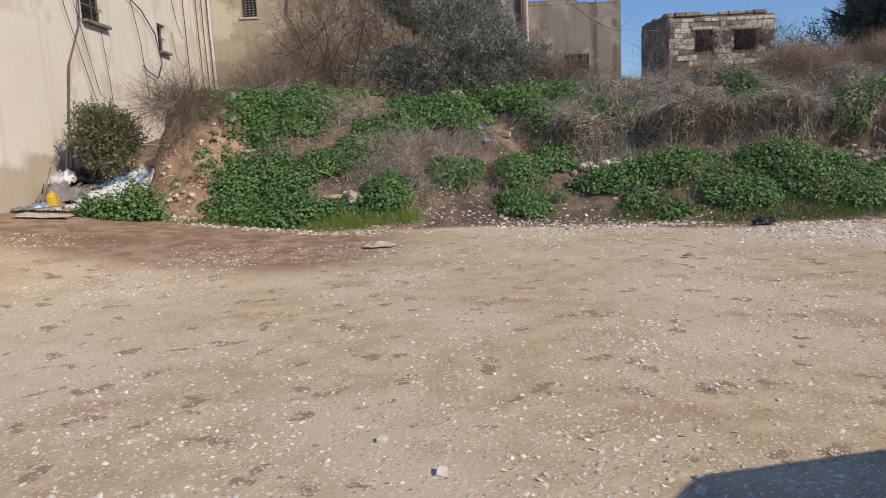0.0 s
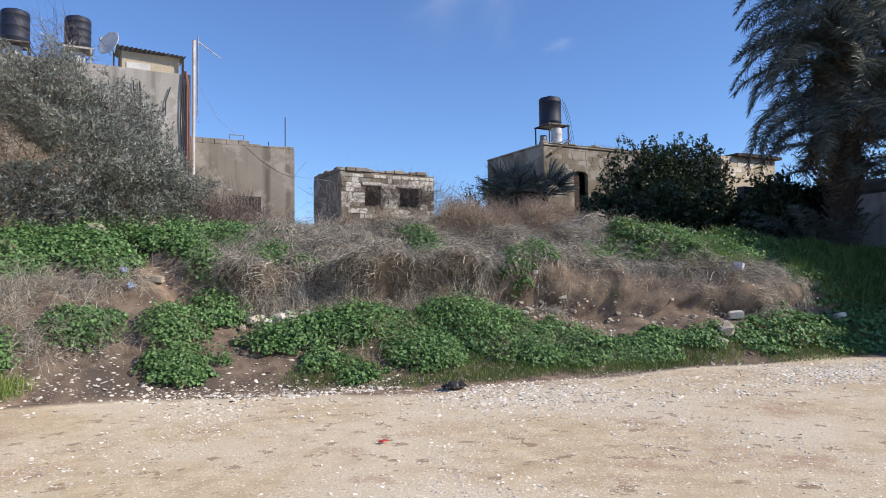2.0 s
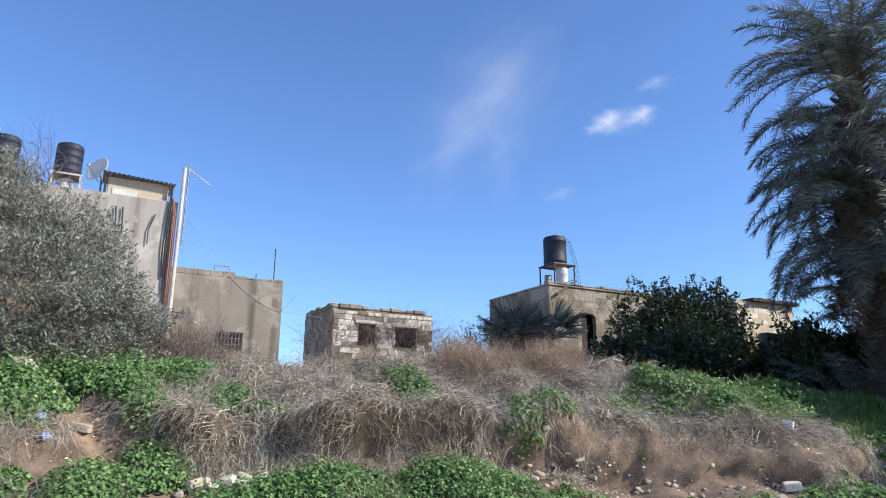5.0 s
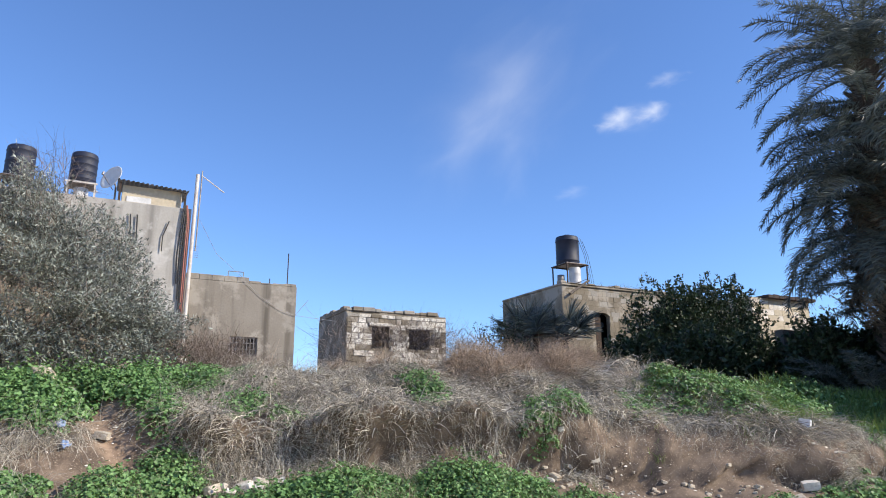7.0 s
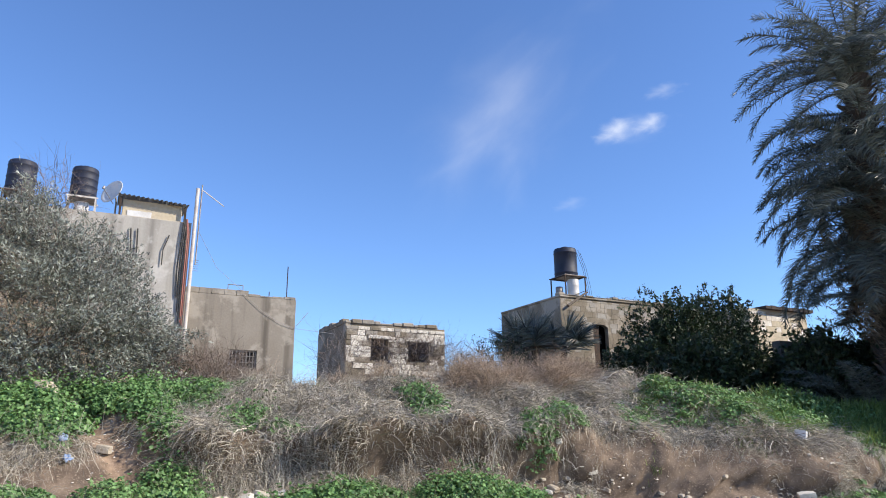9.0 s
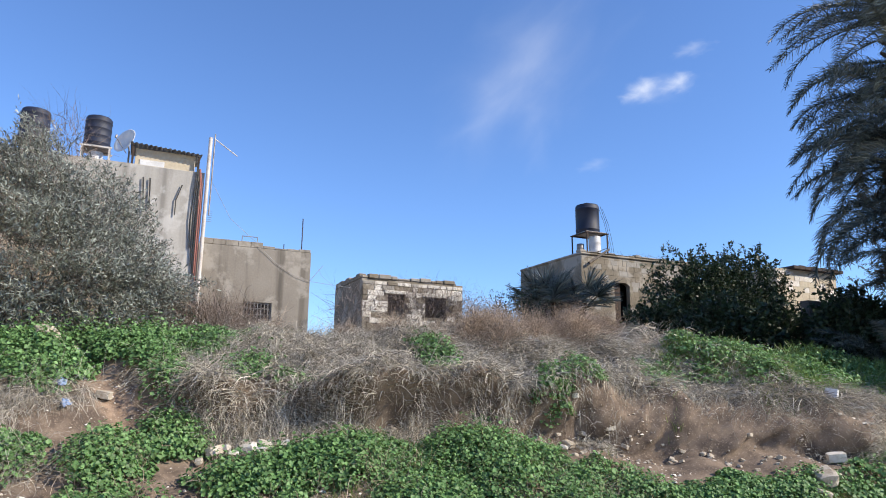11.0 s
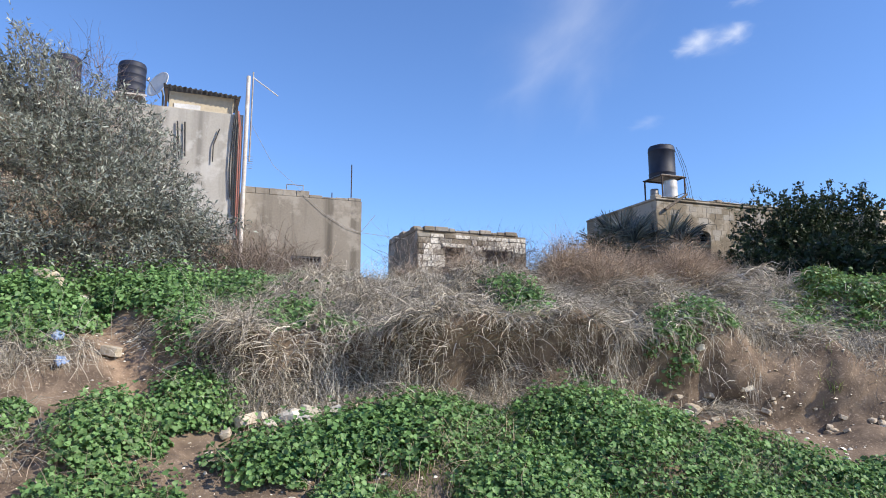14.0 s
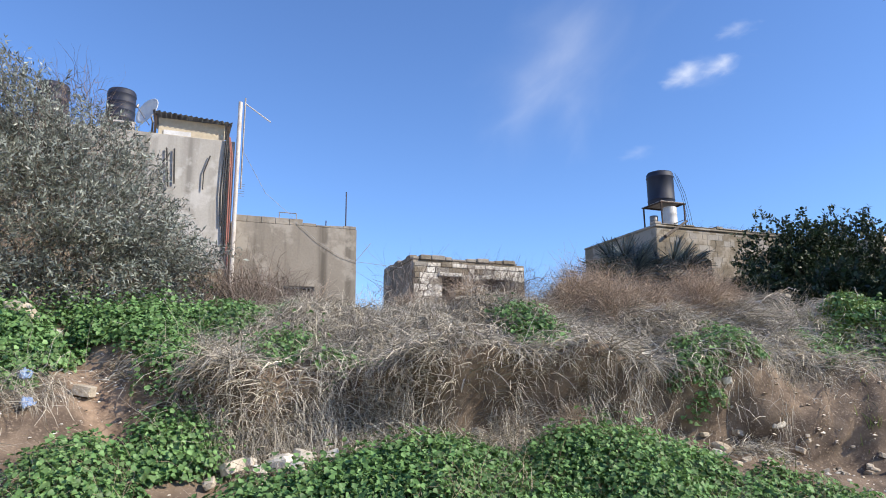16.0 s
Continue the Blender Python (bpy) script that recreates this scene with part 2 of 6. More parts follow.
M_DEADFROND = leaf_material("dead_palm_leaflet", (0.09, 0.07, 0.05), (0.27, 0.22, 0.155), 0.8, 0.15, 0.3)
M_SHRUB = leaf_material("evergreen_leaf", (0.11, 0.125, 0.055), (0.29, 0.31, 0.17), 0.45, 0.2, 0.4)
M_BARK = material("grey_bark", (0.20, 0.165, 0.13), (0.09, 0.07, 0.055), 6, 40, bump=0.8)
M_PALMBARK = material("palm_trunk", (0.09, 0.07, 0.055), (0.03, 0.024, 0.02), 5, 30, bump=0.8)
M_PEBBLE = material("limestone_pebble", (0.90, 0.84, 0.73), (0.56, 0.48, 0.38), 3, 60, island=0.35)
M_ROCK = material("weathered_limestone", (0.60, 0.53, 0.43), (0.34, 0.27, 0.19), 5, 40, bump=0.6)

# ---- building helpers ----
def link_bm(name, bm, mat, parent=None, label="", smooth=False):
    me = bpy.data.meshes.new(name)
    bmesh.ops.recalc_face_normals(bm, faces=bm.faces)
    bm.to_mesh(me)
    bm.free()
    me.materials.append(mat)
    if smooth:
        me.polygons.foreach_set("use_smooth", np.ones(len(me.polygons), dtype=bool))
    ob = new(name, me)
    if parent:
        ob.parent = parent
    if label:
        ob["label"] = label
    return ob


def part(name, bm, mat, parent, label="", smooth=False):
    return link_bm(name, bm, mat, parent, label, smooth)


def np_mesh(name, verts, faces, mat, parent=None, smooth=False):
    """A mesh from an (n, 3) array and an (m, k) array of faces with k corners each."""
    verts, faces = np.asarray(verts, dtype=np.float32), np.asarray(faces, dtype=np.int32)
    me = bpy.data.meshes.new(name)
    k = faces.shape[1]
    me.vertices.add(len(verts))
    me.vertices.foreach_set("co", verts.ravel())
    me.loops.add(faces.size)
    me.loops.foreach_set("vertex_index", faces.ravel())
    me.polygons.add(len(faces))
    me.polygons.foreach_set("loop_start", np.arange(0, faces.size, k, dtype=np.int32))
    if smooth:
        me.polygons.foreach_set("use_smooth", np.ones(len(faces), dtype=bool))
    me.update(calc_edges=True)
    me.validate()
    me.materials.append(mat)
    ob = new(name, me)
    if parent:
        ob.parent = parent
    return ob


def empty(name, x=0, y=0, z=0, **tags):
    ob = new(name)
    ob.location = (x, y, z)
    bpy.context.view_layer.update()
    return tagged(ob, **tags)


def box(bm, x0, y0, z0, x1, y1, z1, bevel=0.0, m=None):
    made = bmesh.ops.create_cube(bm, size=1.0)["verts"]
    for v in made:
        v.co = Vector((x0 + (v.co.x + 0.5) * (x1 - x0), y0 + (v.co.y + 0.5) * (y1 - y0), z0 + (v.co.z + 0.5) * (z1 - z0)))
    if bevel:
        edges = list({e for v in made for e in v.link_edges})
        res = bmesh.ops.bevel(bm, geom=edges, offset=bevel, segments=1, affect="EDGES")
        made = res["verts"]
    if m is not None:
        bmesh.ops.transform(bm, matrix=m, verts=list({v for v in made}))
    return made


def rod(bm, a, b, r0, r1=None, n=8, caps=True):
    """A tapered round bar from a to b."""
    a, b = Vector(a), Vector(b)
    d = b - a
    m = Matrix.Translation((a + b) / 2) @ d.to_track_quat("Z", "Y").to_matrix().to_4x4()
    bmesh.ops.create_cone(bm, cap_ends=caps, segments=n, radius1=r0, radius2=r0 if r1 is None else r1, depth=d.length, matrix=m)


def hose(bm, pts, r, n=6):
    for a, b in zip(pts, pts[1:]):
        rod(bm, a, b, r, r, n)


def sag(a, b, drop, k=10):
    a, b = Vector(a), Vector(b)
    return [a.lerp(b, i / k) - Vector((0, 0, drop * 4 * (i / k) * (1 - i / k))) for i in range(k + 1)]


def lathe(bm, profile, n=28, at=(0, 0, 0)):
    """A turned shape from (radius, height) pairs."""
    rings = []
    for r, h in profile:
        rings.append([bm.verts.new((at[0] + r * math.cos(2 * math.pi * i / n), at[1] + r * math.sin(2 * math.pi * i / n), at[2] + h)) for i in range(n)])
    for p, q in zip(rings, rings[1:]):
        for i in range(n):
            bm.faces.new((p[i], p[(i + 1) % n], q[(i + 1) % n], q[i]))
    bm.faces.new(rings[0][::-1])
    bm.faces.new(rings[-1])


def pierced(bm, u0, u1, z0, z1, thick, holes, put):
    """A wall u0..u1 by z0..z1 with holes (u, u, z, z) right through it; put(u, d, z) gives the place, d from 0 at the front to thick."""
    us = sorted({u0, u1, *[h[0] for h in holes], *[h[1] for h in holes]})
    zs = sorted({z0, z1, *[h[2] for h in holes], *[h[3] for h in holes]})
    solid = {}
    for i in range(len(us) - 1):
        for j in range(len(zs) - 1):
            cu, cz = (us[i] + us[i + 1]) / 2, (zs[j] + zs[j + 1]) / 2
            solid[i, j] = not any(h[0] < cu < h[1] and h[2] < cz < h[3] for h in holes)

    def face(*pts):
        bm.faces.new([bm.verts.new(put(*p)) for p in pts])
    for (i, j), s in solid.items():
        if not s:
            continue
        a, b, c, d = us[i], us[i + 1], zs[j], zs[j + 1]
        face((a, 0, c), (b, 0, c), (b, 0, d), (a, 0, d))
        face((a, thick, c), (a, thick, d), (b, thick, d), (b, thick, c))
        for di, dj, e in ((-1, 0, ((a, c), (a, d))), (1, 0, ((b, d), (b, c))), (0, -1, ((b, c), (a, c))), (0, 1, ((a, d), (b, d)))):
            if not solid.get((i + di, j + dj), False):
                (p, q), (r, s2) = e
                face((p, 0, q), (r, 0, s2), (r, thick, s2), (p, thick, q))
    bmesh.ops.remove_doubles(bm, verts=bm.verts, dist=1e-4)


def along_x(y):
    return lambda u, d, z: (u, y + d, z)


def along_y(x):
    return lambda u, d, z: (x - d, u, z)


def window_grille(parent, u0, u1, z0, z1, put, depth, vertical=6, horizontal=5, r=0.012):
    """Pane painted near-black for the unlit inside, frame and each bar of a barred window."""
    def bar(name, u, v, zz, z2, d0, d1, mat):
        bm = bmesh.new()
        c = [put(a, d, b) for a in (u, v) for d in (d0, d1) for b in (zz, z2)]
        lo, hi = [min(p[k] for p in c) for k in range(3)], [max(p[k] for p in c) for k in range(3)]
        box(bm, *lo, *hi)
        return part(name, bm, mat, parent)
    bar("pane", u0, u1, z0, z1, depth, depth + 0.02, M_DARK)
    t = 0.045
    for a, b, c, d in ((u0, u1, z0, z0 + t), (u0, u1, z1 - t, z1), (u0, u0 + t, z0 + t, z1 - t), (u1 - t, u1, z0 + t, z1 - t)):
        bar("window_frame", a, b, c, d, depth - 0.05, depth - 0.003, M_STEEL)
    for i in range(1, vertical):
        u = u0 + (u1 - u0) * i / vertical
        bar("bar", u - r, u + r, z0, z1, 0.03, 0.05, M_STEEL)
    for i in range(1, horizontal):
        z = z0 + (z1 - z0) * i / horizontal
        bar("bar", u0, u1, z - r, z + r, 0.052, 0.07, M_STEEL)

# ---- ground with the mound ----
def smooth(a, b, x):
    s = np.clip((x - a) / (b - a), 0, 1)
    return s * s * (3 - 2 * s)


def wobble(x, y, s, seed=0):
    """A cheap smooth random field of a few crossed waves, about -1 to 1."""
    rs = np.random.RandomState(seed)
    v = 0
    for k in range(7):
        a, f, p = rs.uniform(0, 6.283), s * rs.uniform(0.6, 1.7), rs.uniform(0, 6.283)
        v = v + np.sin(x * math.cos(a) * f + y * math.sin(a) * f + p)
    return v / 3.2


BASE_X = (-9, -5.5, -4.2, -1.8, 0.2, 2.2, 3.6, 5.2, 9.0, 11.3, 14.5, 22, 40)
BASE_Y = (15.0, 13.6, 13.0, 12.3, 12.0, 11.8, 11.3, 10.9, 10.5, 10.2, 9.7, 9.2, 9.0)
FOOT_X = (-6, 0, 2, 4, 6, 9, 11, 13, 17, 24)
FOOT_Y = (13.4, 13.6, 14.2, 14.0, 13.75, 13.35, 12.25, 11.25, 11.0, 11.0)
CREST_X = (-6, -5, -2, 1, 4, 7, 10, 13.5, 16.5, 19, 21.5, 25, 40)
CREST_Z = (2.6, 2.75, 2.8, 2.4, 2.5, 2.65, 2.72, 2.5, 2.3, 2.2, 2.1, 2.0, 2.0)


def base_line(x):
    return np.interp(x, BASE_X, BASE_Y)


def height(x, y):
    """Height of the ground: flat lot, bench of weeds, cut bank, crest and the plateau behind."""
    x, y = np.asarray(x, dtype=float), np.asarray(y, dtype=float)
    yb, yf, zc = base_line(x), np.interp(x, FOOT_X, FOOT_Y) + 0.18 * wobble(x, y, 1.6, 5), np.interp(x, CREST_X, CREST_Z)
    bank = smooth(1.6, 3.4, x) * (1 - smooth(14.5, 18.0, x))
    zf = 0.95 - 0.22 * smooth(6.5, 9.5, x) + 0.1 * wobble(x, y, 0.8, 2)
    bench = zf * smooth(0, 1, (y - yb) / np.maximum(yf - yb, 0.4)) ** 1.05
    rise = smooth(0, 1, (y - yf) / (0.5 + 0.45 * smooth(8.5, 10.0, x)))
    face = 0.64 - 0.20 * smooth(9.3, 11.3, x)
    top = face * rise * (zc - zf) + (1 - face) * (zc - zf) * smooth(0.4, 2.5, y - yf)
    stepped = bench + top
    ramp = zc * smooth(-0.2, 5.2 - 2.6 * (1 - smooth(-4.6, -2.8, x)), y - yb) ** 0.85
    m = bank * stepped + (1 - bank) * ramp
    # left end of the mound and the passage beside the house
    left = smooth(-5.85, -5.3, x + 0.14 * wobble(x, y, 1.3, 3))
    passage = 0.10 * np.clip(-x - 1.5, 0, 7) * smooth(6, 12, y) + (0.75 * smooth(13.2, 15.8, y) + 0.7 * smooth(16, 21, y)) * smooth(3.0, 5.5, -x)
    m = m * left
    lot = 0.015 * wobble(x, y, 0.8, 1) + 0.003 * wobble(x, y, 5.0, 4)
    z = np.maximum(m, passage) + lot
    rough_ground = smooth(0.15, 0.8, m)
    z = z + rough_ground * (0.09 * wobble(x, y, 2.6, 6) + 0.05 * wobble(x, y, 6.0, 7) + 0.02 * wobble(x, y, 12.0, 9))
    hum = smooth(0.25, 0.8, y - yf) * (1 - smooth(3.6, 5.0, y - yf)) * smooth(2.6, 3.6, x) * (1 - smooth(14.5, 16.5, x))
    z = z + hum * (0.20 * smooth(-0.3, 0.9, wobble(x, y, 3.0, 13)) + 0.09 * smooth(-0.2, 0.9, wobble(x, y, 6.5, 14)) - 0.12)
    z = z + 0.5 * np.exp(-((x - 13.0) / 2.0) ** 2 - ((y - 16.7) / 1.1) ** 2)
    # gully of bare soil that runs down the slope
    g = np.exp(-((x - (2.2 - 0.38 * (y - 14.6))) / 0.30) ** 2) * smooth(12.9, 14.2, y) * (1 - smooth(16.2, 17.2, y))
    return z - 0.22 * g


def lip(x, y):
    """How far the cut bank's upper edge leans out over its foot."""
    x, y = np.asarray(x, dtype=float), np.asarray(y, dtype=float)
    q = y - np.interp(x, FOOT_X, FOOT_Y) - 0.18 * wobble(x, y, 1.6, 5)
    bank = smooth(2.6, 3.6, x) * (1 - smooth(14.0, 16.0, x))
    crumble = 0.11 * wobble(x, 2.2 * y, 4.2, 19) + 0.06 * wobble(x, 2.0 * y, 9.5, 20)
    face = smooth(0.02, 0.2, q) * (1 - smooth(0.5, 0.9, q))
    return bank * face * crumble - (0.80 - 0.38 * smooth(8.3, 9.8, x)) * bank * smooth(0.12, 0.5, q) * (1 - smooth(0.55, 2.2, q)) * (0.75 + 0.35 * wobble(x, x * 0, 2.3, 17))


def grid_axis(lo, hi, step):
    core = np.arange(lo, hi + step / 2, step)
    far = np.array([1, 2.5, 5, 10, 20, 45, 100, 250, 700, 1800], dtype=float)
    return np.concatenate([(lo - far)[::-1], core, hi + far])


def ground_material():
    m = bpy.data.materials.new("gravel_and_soil")
    m.use_nodes = True
    n, l = m.node_tree.nodes, m.node_tree.links
    b = n["Principled BSDF"]
    b.inputs["Roughness"].default_value = 0.95
    geo = n.new("ShaderNodeNewGeometry")

    def tex(scale, detail=4, rough=0.55):
        q = n.new("ShaderNodeTexNoise")
        q.inputs["Scale"].default_value, q.inputs["Detail"].default_value, q.inputs["Roughness"].default_value = scale, detail, rough
        l.new(geo.outputs["Position"], q.inputs["Vector"])
        return q.outputs[0]

    def span(v, a, c):
        q = n.new("ShaderNodeMapRange")
        q.interpolation_type = "SMOOTHSTEP"
        q.inputs["From Min"].default_value, q.inputs["From Max"].default_value = a, c
        l.new(v, q.inputs["Value"])
        return q.outputs[0]

    def blend(f, a, c):
        q = n.new("ShaderNodeMix")
        q.data_type = "RGBA"
        for s, v in ((0, f), (6, a), (7, c)):
            if isinstance(v, tuple):
                q.inputs[s].default_value = (*v, 1)
            else:
                l.new(v, q.inputs[s])
        return q.outputs[2]

    def attr(name):
        q = n.new("ShaderNodeAttribute")
        q.attribute_name = name
        return q.outputs["Fac"]

    def plus(a, c, k):
        q = n.new("ShaderNodeMath")
        q.operation = "MULTIPLY_ADD"
        q.inputs[1].default_value = k
        l.new(c, q.inputs[0])
        l.new(a, q.inputs[2])
        return q.outputs[0]
    big, mid, fine = tex(0.5), tex(3.5, 5), tex(38, 3)
    vor = n.new("ShaderNodeTexVoronoi")
    vor.inputs["Scale"].default_value = 19
    vor.inputs["Randomness"].default_value = 1.0
    warp = n.new("ShaderNodeMix")
    warp.data_type = "VECTOR"
    warp.inputs[0].default_value = 0.06
    jit = n.new("ShaderNodeTexNoise")
    jit.inputs["Scale"].default_value = 30
    l.new(geo.outputs["Position"], jit.inputs["Vector"])
    l.new(geo.outputs["Position"], warp.inputs[4])
    l.new(jit.outputs["Color"], warp.inputs[5])
    l.new(warp.outputs[1], vor.inputs["Vector"])
    lot = blend(span(mid, 0.35, 0.68), (0.54, 0.41, 0.25), (0.68, 0.54, 0.35))
    lot = blend(span(big, 0.42, 0.62), lot, (0.69, 0.575, 0.41))
    damp = tex(3.3, 5, 0.58)
    lot = blend(span(damp, 0.60, 0.635), lot, (0.37, 0.265, 0.165))
    rust = tex(0.9, 6, 0.6)
    lot = blend(span(rust, 0.56, 0.68), lot, (0.50, 0.345, 0.225))
    chips = span(vor.outputs["Distance"], 0.30, 0.16)
    speck = n.new("ShaderNodeMath")
    speck.operation = "MULTIPLY"
    l.new(chips, speck.inputs[0])
    l.new(span(vor.outputs["Color"], 0.55, 0.75), speck.inputs[1])
    lot = blend(speck.outputs[0], lot, (0.92, 0.82, 0.66))
    small = n.new("ShaderNodeTexVoronoi")
    small.inputs["Scale"].default_value = 46
    l.new(warp.outputs[1], small.inputs["Vector"])
    crumbs = n.new("ShaderNodeMath")
    crumbs.operation = "MULTIPLY"
    l.new(span(small.outputs["Distance"], 0.42, 0.26), crumbs.inputs[0])
    l.new(span(plus(tex(1.6, 4), small.outputs["Color"], 0.55), 0.72, 0.95), crumbs.inputs[1])
    lot = blend(crumbs.outputs[0], lot, (0.90, 0.80, 0.64))
    lot = blend(span(fine, 0.60, 0.72), lot, (0.28, 0.21, 0.15))
    soil = blend(span(mid, 0.35, 0.65), (0.11, 0.078, 0.055), (0.22, 0.16, 0.112))
    soil = blend(span(fine, 0.55, 0.72), soil, (0.34, 0.26, 0.19))
    red = blend(span(mid, 0.35, 0.65), (0.27, 0.165, 0.105), (0.45, 0.315, 0.21))
    edge = plus(attr("soil"), mid, 0.5)
    col = blend(span(edge, 0.55, 0.95), lot, soil)
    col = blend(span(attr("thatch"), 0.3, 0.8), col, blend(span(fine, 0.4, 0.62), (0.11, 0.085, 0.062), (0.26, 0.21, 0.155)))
    col = blend(span(plus(attr("red"), mid, 0.6), 0.6, 1.1), col, red)
    dampa = blend(span(plus(attr("damp"), mid, 0.6), 0.65, 1.0), col, (0.10, 0.075, 0.058))
    l.new(dampa, b.inputs["Base Color"])
    bp = n.new("ShaderNodeBump")
    bp.inputs["Strength"].default_value, bp.inputs["Distance"].default_value = 0.5, 0.03
    low = n.new("ShaderNodeMath")
    low.operation = "MULTIPLY"
    low.inputs[1].default_value = 0.25
    l.new(mid, low.inputs[0])
    hgt = plus(plus(low.outputs[0], fine, 0.4), speck.outputs[0], 0.14)
    l.new(hgt, bp.inputs["Height"])
    l.new(bp.outputs[0], b.inputs["Normal"])
    return m


gx, gy = grid_axis(-12, 32, 0.14), grid_axis(-8, 34, 0.14)
gx = np.unique(np.concatenate([gx[(gx < 2.0) | (gx > 15.5)], np.arange(2.0, 15.5, 0.10)]))
gy = np.unique(np.concatenate([gy[(gy < 11.0) | (gy > 15.4)], np.arange(11.0, 15.4, 0.045)]))
GX, GY = np.meshgrid(gx, gy)
GZ = height(GX, GY)
nx, ny = len(gx), len(gy)
idx = np.arange(nx * ny).reshape(ny, nx)
quads = np.stack([idx[:-1, :-1], idx[:-1, 1:], idx[1:, 1:], idx[1:, :-1]], axis=-1).reshape(-1, 4)
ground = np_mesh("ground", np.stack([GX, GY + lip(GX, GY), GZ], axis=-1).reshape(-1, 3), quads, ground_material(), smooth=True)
tagged(ground, "pale gravel lot rising into a brown earth mound", "ground", kind="structure")


def field(name, values):
    a = ground.data.attributes.new(name, "FLOAT", "POINT")
    a.data.foreach_set("value", values.astype(np.float32).ravel())


off = GY - base_line(GX)
field("soil", smooth(-0.5, 0.25, off + 0.35 * wobble(GX, GY, 1.5, 11)))
GULLY = np.exp(-((GX - (2.2 - 0.38 * (GY - 14.6))) / 0.42) ** 2) * smooth(13.4, 14.2, GY) * (1 - smooth(16.4, 17.2, GY))
field("red", 0.55 * GULLY + smooth(-5.4, -2.5, off) * (1 - smooth(0.3, 1.6, off - 2.6 * (1 - smooth(-3.6, -2.9, GX)))) * (1 - smooth(-2.3, 2.2, GX)) + 0.55 * smooth(-1.4, -0.4, off) * (1 - smooth(0, 0.6, off)) * smooth(2.5, 4.5, GX) * (1 - smooth(7, 10, GX)))
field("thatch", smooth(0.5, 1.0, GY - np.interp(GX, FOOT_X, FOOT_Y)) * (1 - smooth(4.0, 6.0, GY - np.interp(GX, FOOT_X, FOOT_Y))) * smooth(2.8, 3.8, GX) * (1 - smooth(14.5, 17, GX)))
field("damp", 0.42 * np.exp(-((GX - 0.2) / 0.55) ** 2 - ((GY - 5.6) / 0.28) ** 2) + 0.34 * np.exp(-((GX - 1.25) / 0.4) ** 2 - ((GY - 5.9) / 0.16) ** 2) + 0.52 * np.exp(-((GX + 4.8) / 2.0) ** 2 - ((GY - 10.6) / 0.8) ** 2) + 0.6 * smooth(-0.25, 0.35, off) * (1 - smooth(0.8, 1.3, off)) * smooth(0.4, 1.0, GX) * (1 - smooth(2.4, 3.2, GX)))

# ---- buildings ----
def slab_house(name, x0, x1, y0, y1, z0, z1, wall_mat, holes, label, thick=0.25):
    """A flat-roofed house of four walls and a roof slab, open inside; holes are in the front wall."""
    h = empty(name, (x0 + x1) / 2, (y0 + y1) / 2, z0, label=label, category="building")
    inv = h.matrix_world.inverted()
    walls = []
    for nm, spec in (("front", (x0, x1, along_x(y0), holes)), ("back", (x0, x1, along_x(y1 - thick), ())),
                     ("left", (y0 + thick, y1 - thick, along_y(x0 + thick), ())), ("right", (y0 + thick, y1 - thick, along_y(x1), ()))):
        bm = bmesh.new()
        pierced(bm, spec[0], spec[1], z0, z1, thick, spec[3], spec[2])
        w = part("wall", bm, wall_mat, h)
        w.matrix_parent_inverse = inv
        walls.append(w)
    bm = bmesh.new()
    box(bm, x0 + thick, y0 + thick, z1 - 0.35, x1 - thick, y1 - thick, z1 - 0.15)
    r = part("roof", bm, M_CEMENT, h)
    r.matrix_parent_inverse = inv
    return h, walls


def adopt(h):
    """Keep the world place of the parts just linked under h."""
    inv = h.matrix_world.inverted()
    for o in h.children:
        o.matrix_parent_inverse = inv


house_a, a_walls = slab_house("plastered_house", -7.5, 4.05, 26.5, 34.0, 2.0, 8.62, M_PLASTER,
                              [(-6.35, -5.8, 6.42, 7.27), (2.75, 3.45, 6.55, 7.38)], "flat-roofed house with stained beige plaster and water tanks")
house_c, c_walls = slab_house("low_cement_house", 4.1, 7.78, 27.0, 32.5, 2.0, 6.42, M_CEMENT,
                              [(5.64, 6.54, 4.0, 4.6)], "low flat-roofed house in grey brown cement render")
ruin, r_walls = slab_house("stone_ruin", 10.95, 15.6, 31.0, 35.0, 2.5, 6.4, M_OLDSTONE,
                           [(12.09, 12.89, 4.9, 5.8), (13.81, 14.81, 4.9, 5.76)], "half-ruined house of pale limestone blocks with empty windows")
tank_house, t_walls = slab_house("old_stone_house", 20.56, 27.5, 29.0, 34.2, 2.5, 7.95, M_OLDSTONE,
                                 [(22.37, 23.25, 4.6, 6.8)], "old brown stone house with an arched doorway")
house_b = empty("cream_house", -10, 18, 0, label="tall cream limewashed house with stained walls and hanging cables", category="building")
bm = bmesh.new()
pierced(bm, 5.0, 23.4, 0.0, 6.65, 0.3, [(16.6, 17.75, 4.73, 5.5), (21.1, 21.75, 4.6, 5.4)], along_y(-7.5))
part("wall", bm, M_WHITEWALL, house_b)
bm = bmesh.new()
box(bm, -14, 5.0, 6.3, -7.8, 23.4, 6.5)
part("roof", bm, M_CEMENT, house_b)
bm = bmesh.new()
box(bm, -14, 6.0, 6.5, -8.6, 23.4, 11.0)
part("upper_storey", bm, M_BEIGE, house_b)
bm = bmesh.new()
box(bm, -14, 23.4, 0, -7.5, 26.45, 12.0)
part("stair_tower", bm, M_WHITEWALL, house_b)
bm = bmesh.new()
box(bm, -14, 26.46, 8.7, -6.72, 27.9, 10.9)
part("upper_block", bm, M_WHITEWALL, house_b)
adopt(house_b)

# ---- plants: helpers ----
RNG = np.random.RandomState(7)


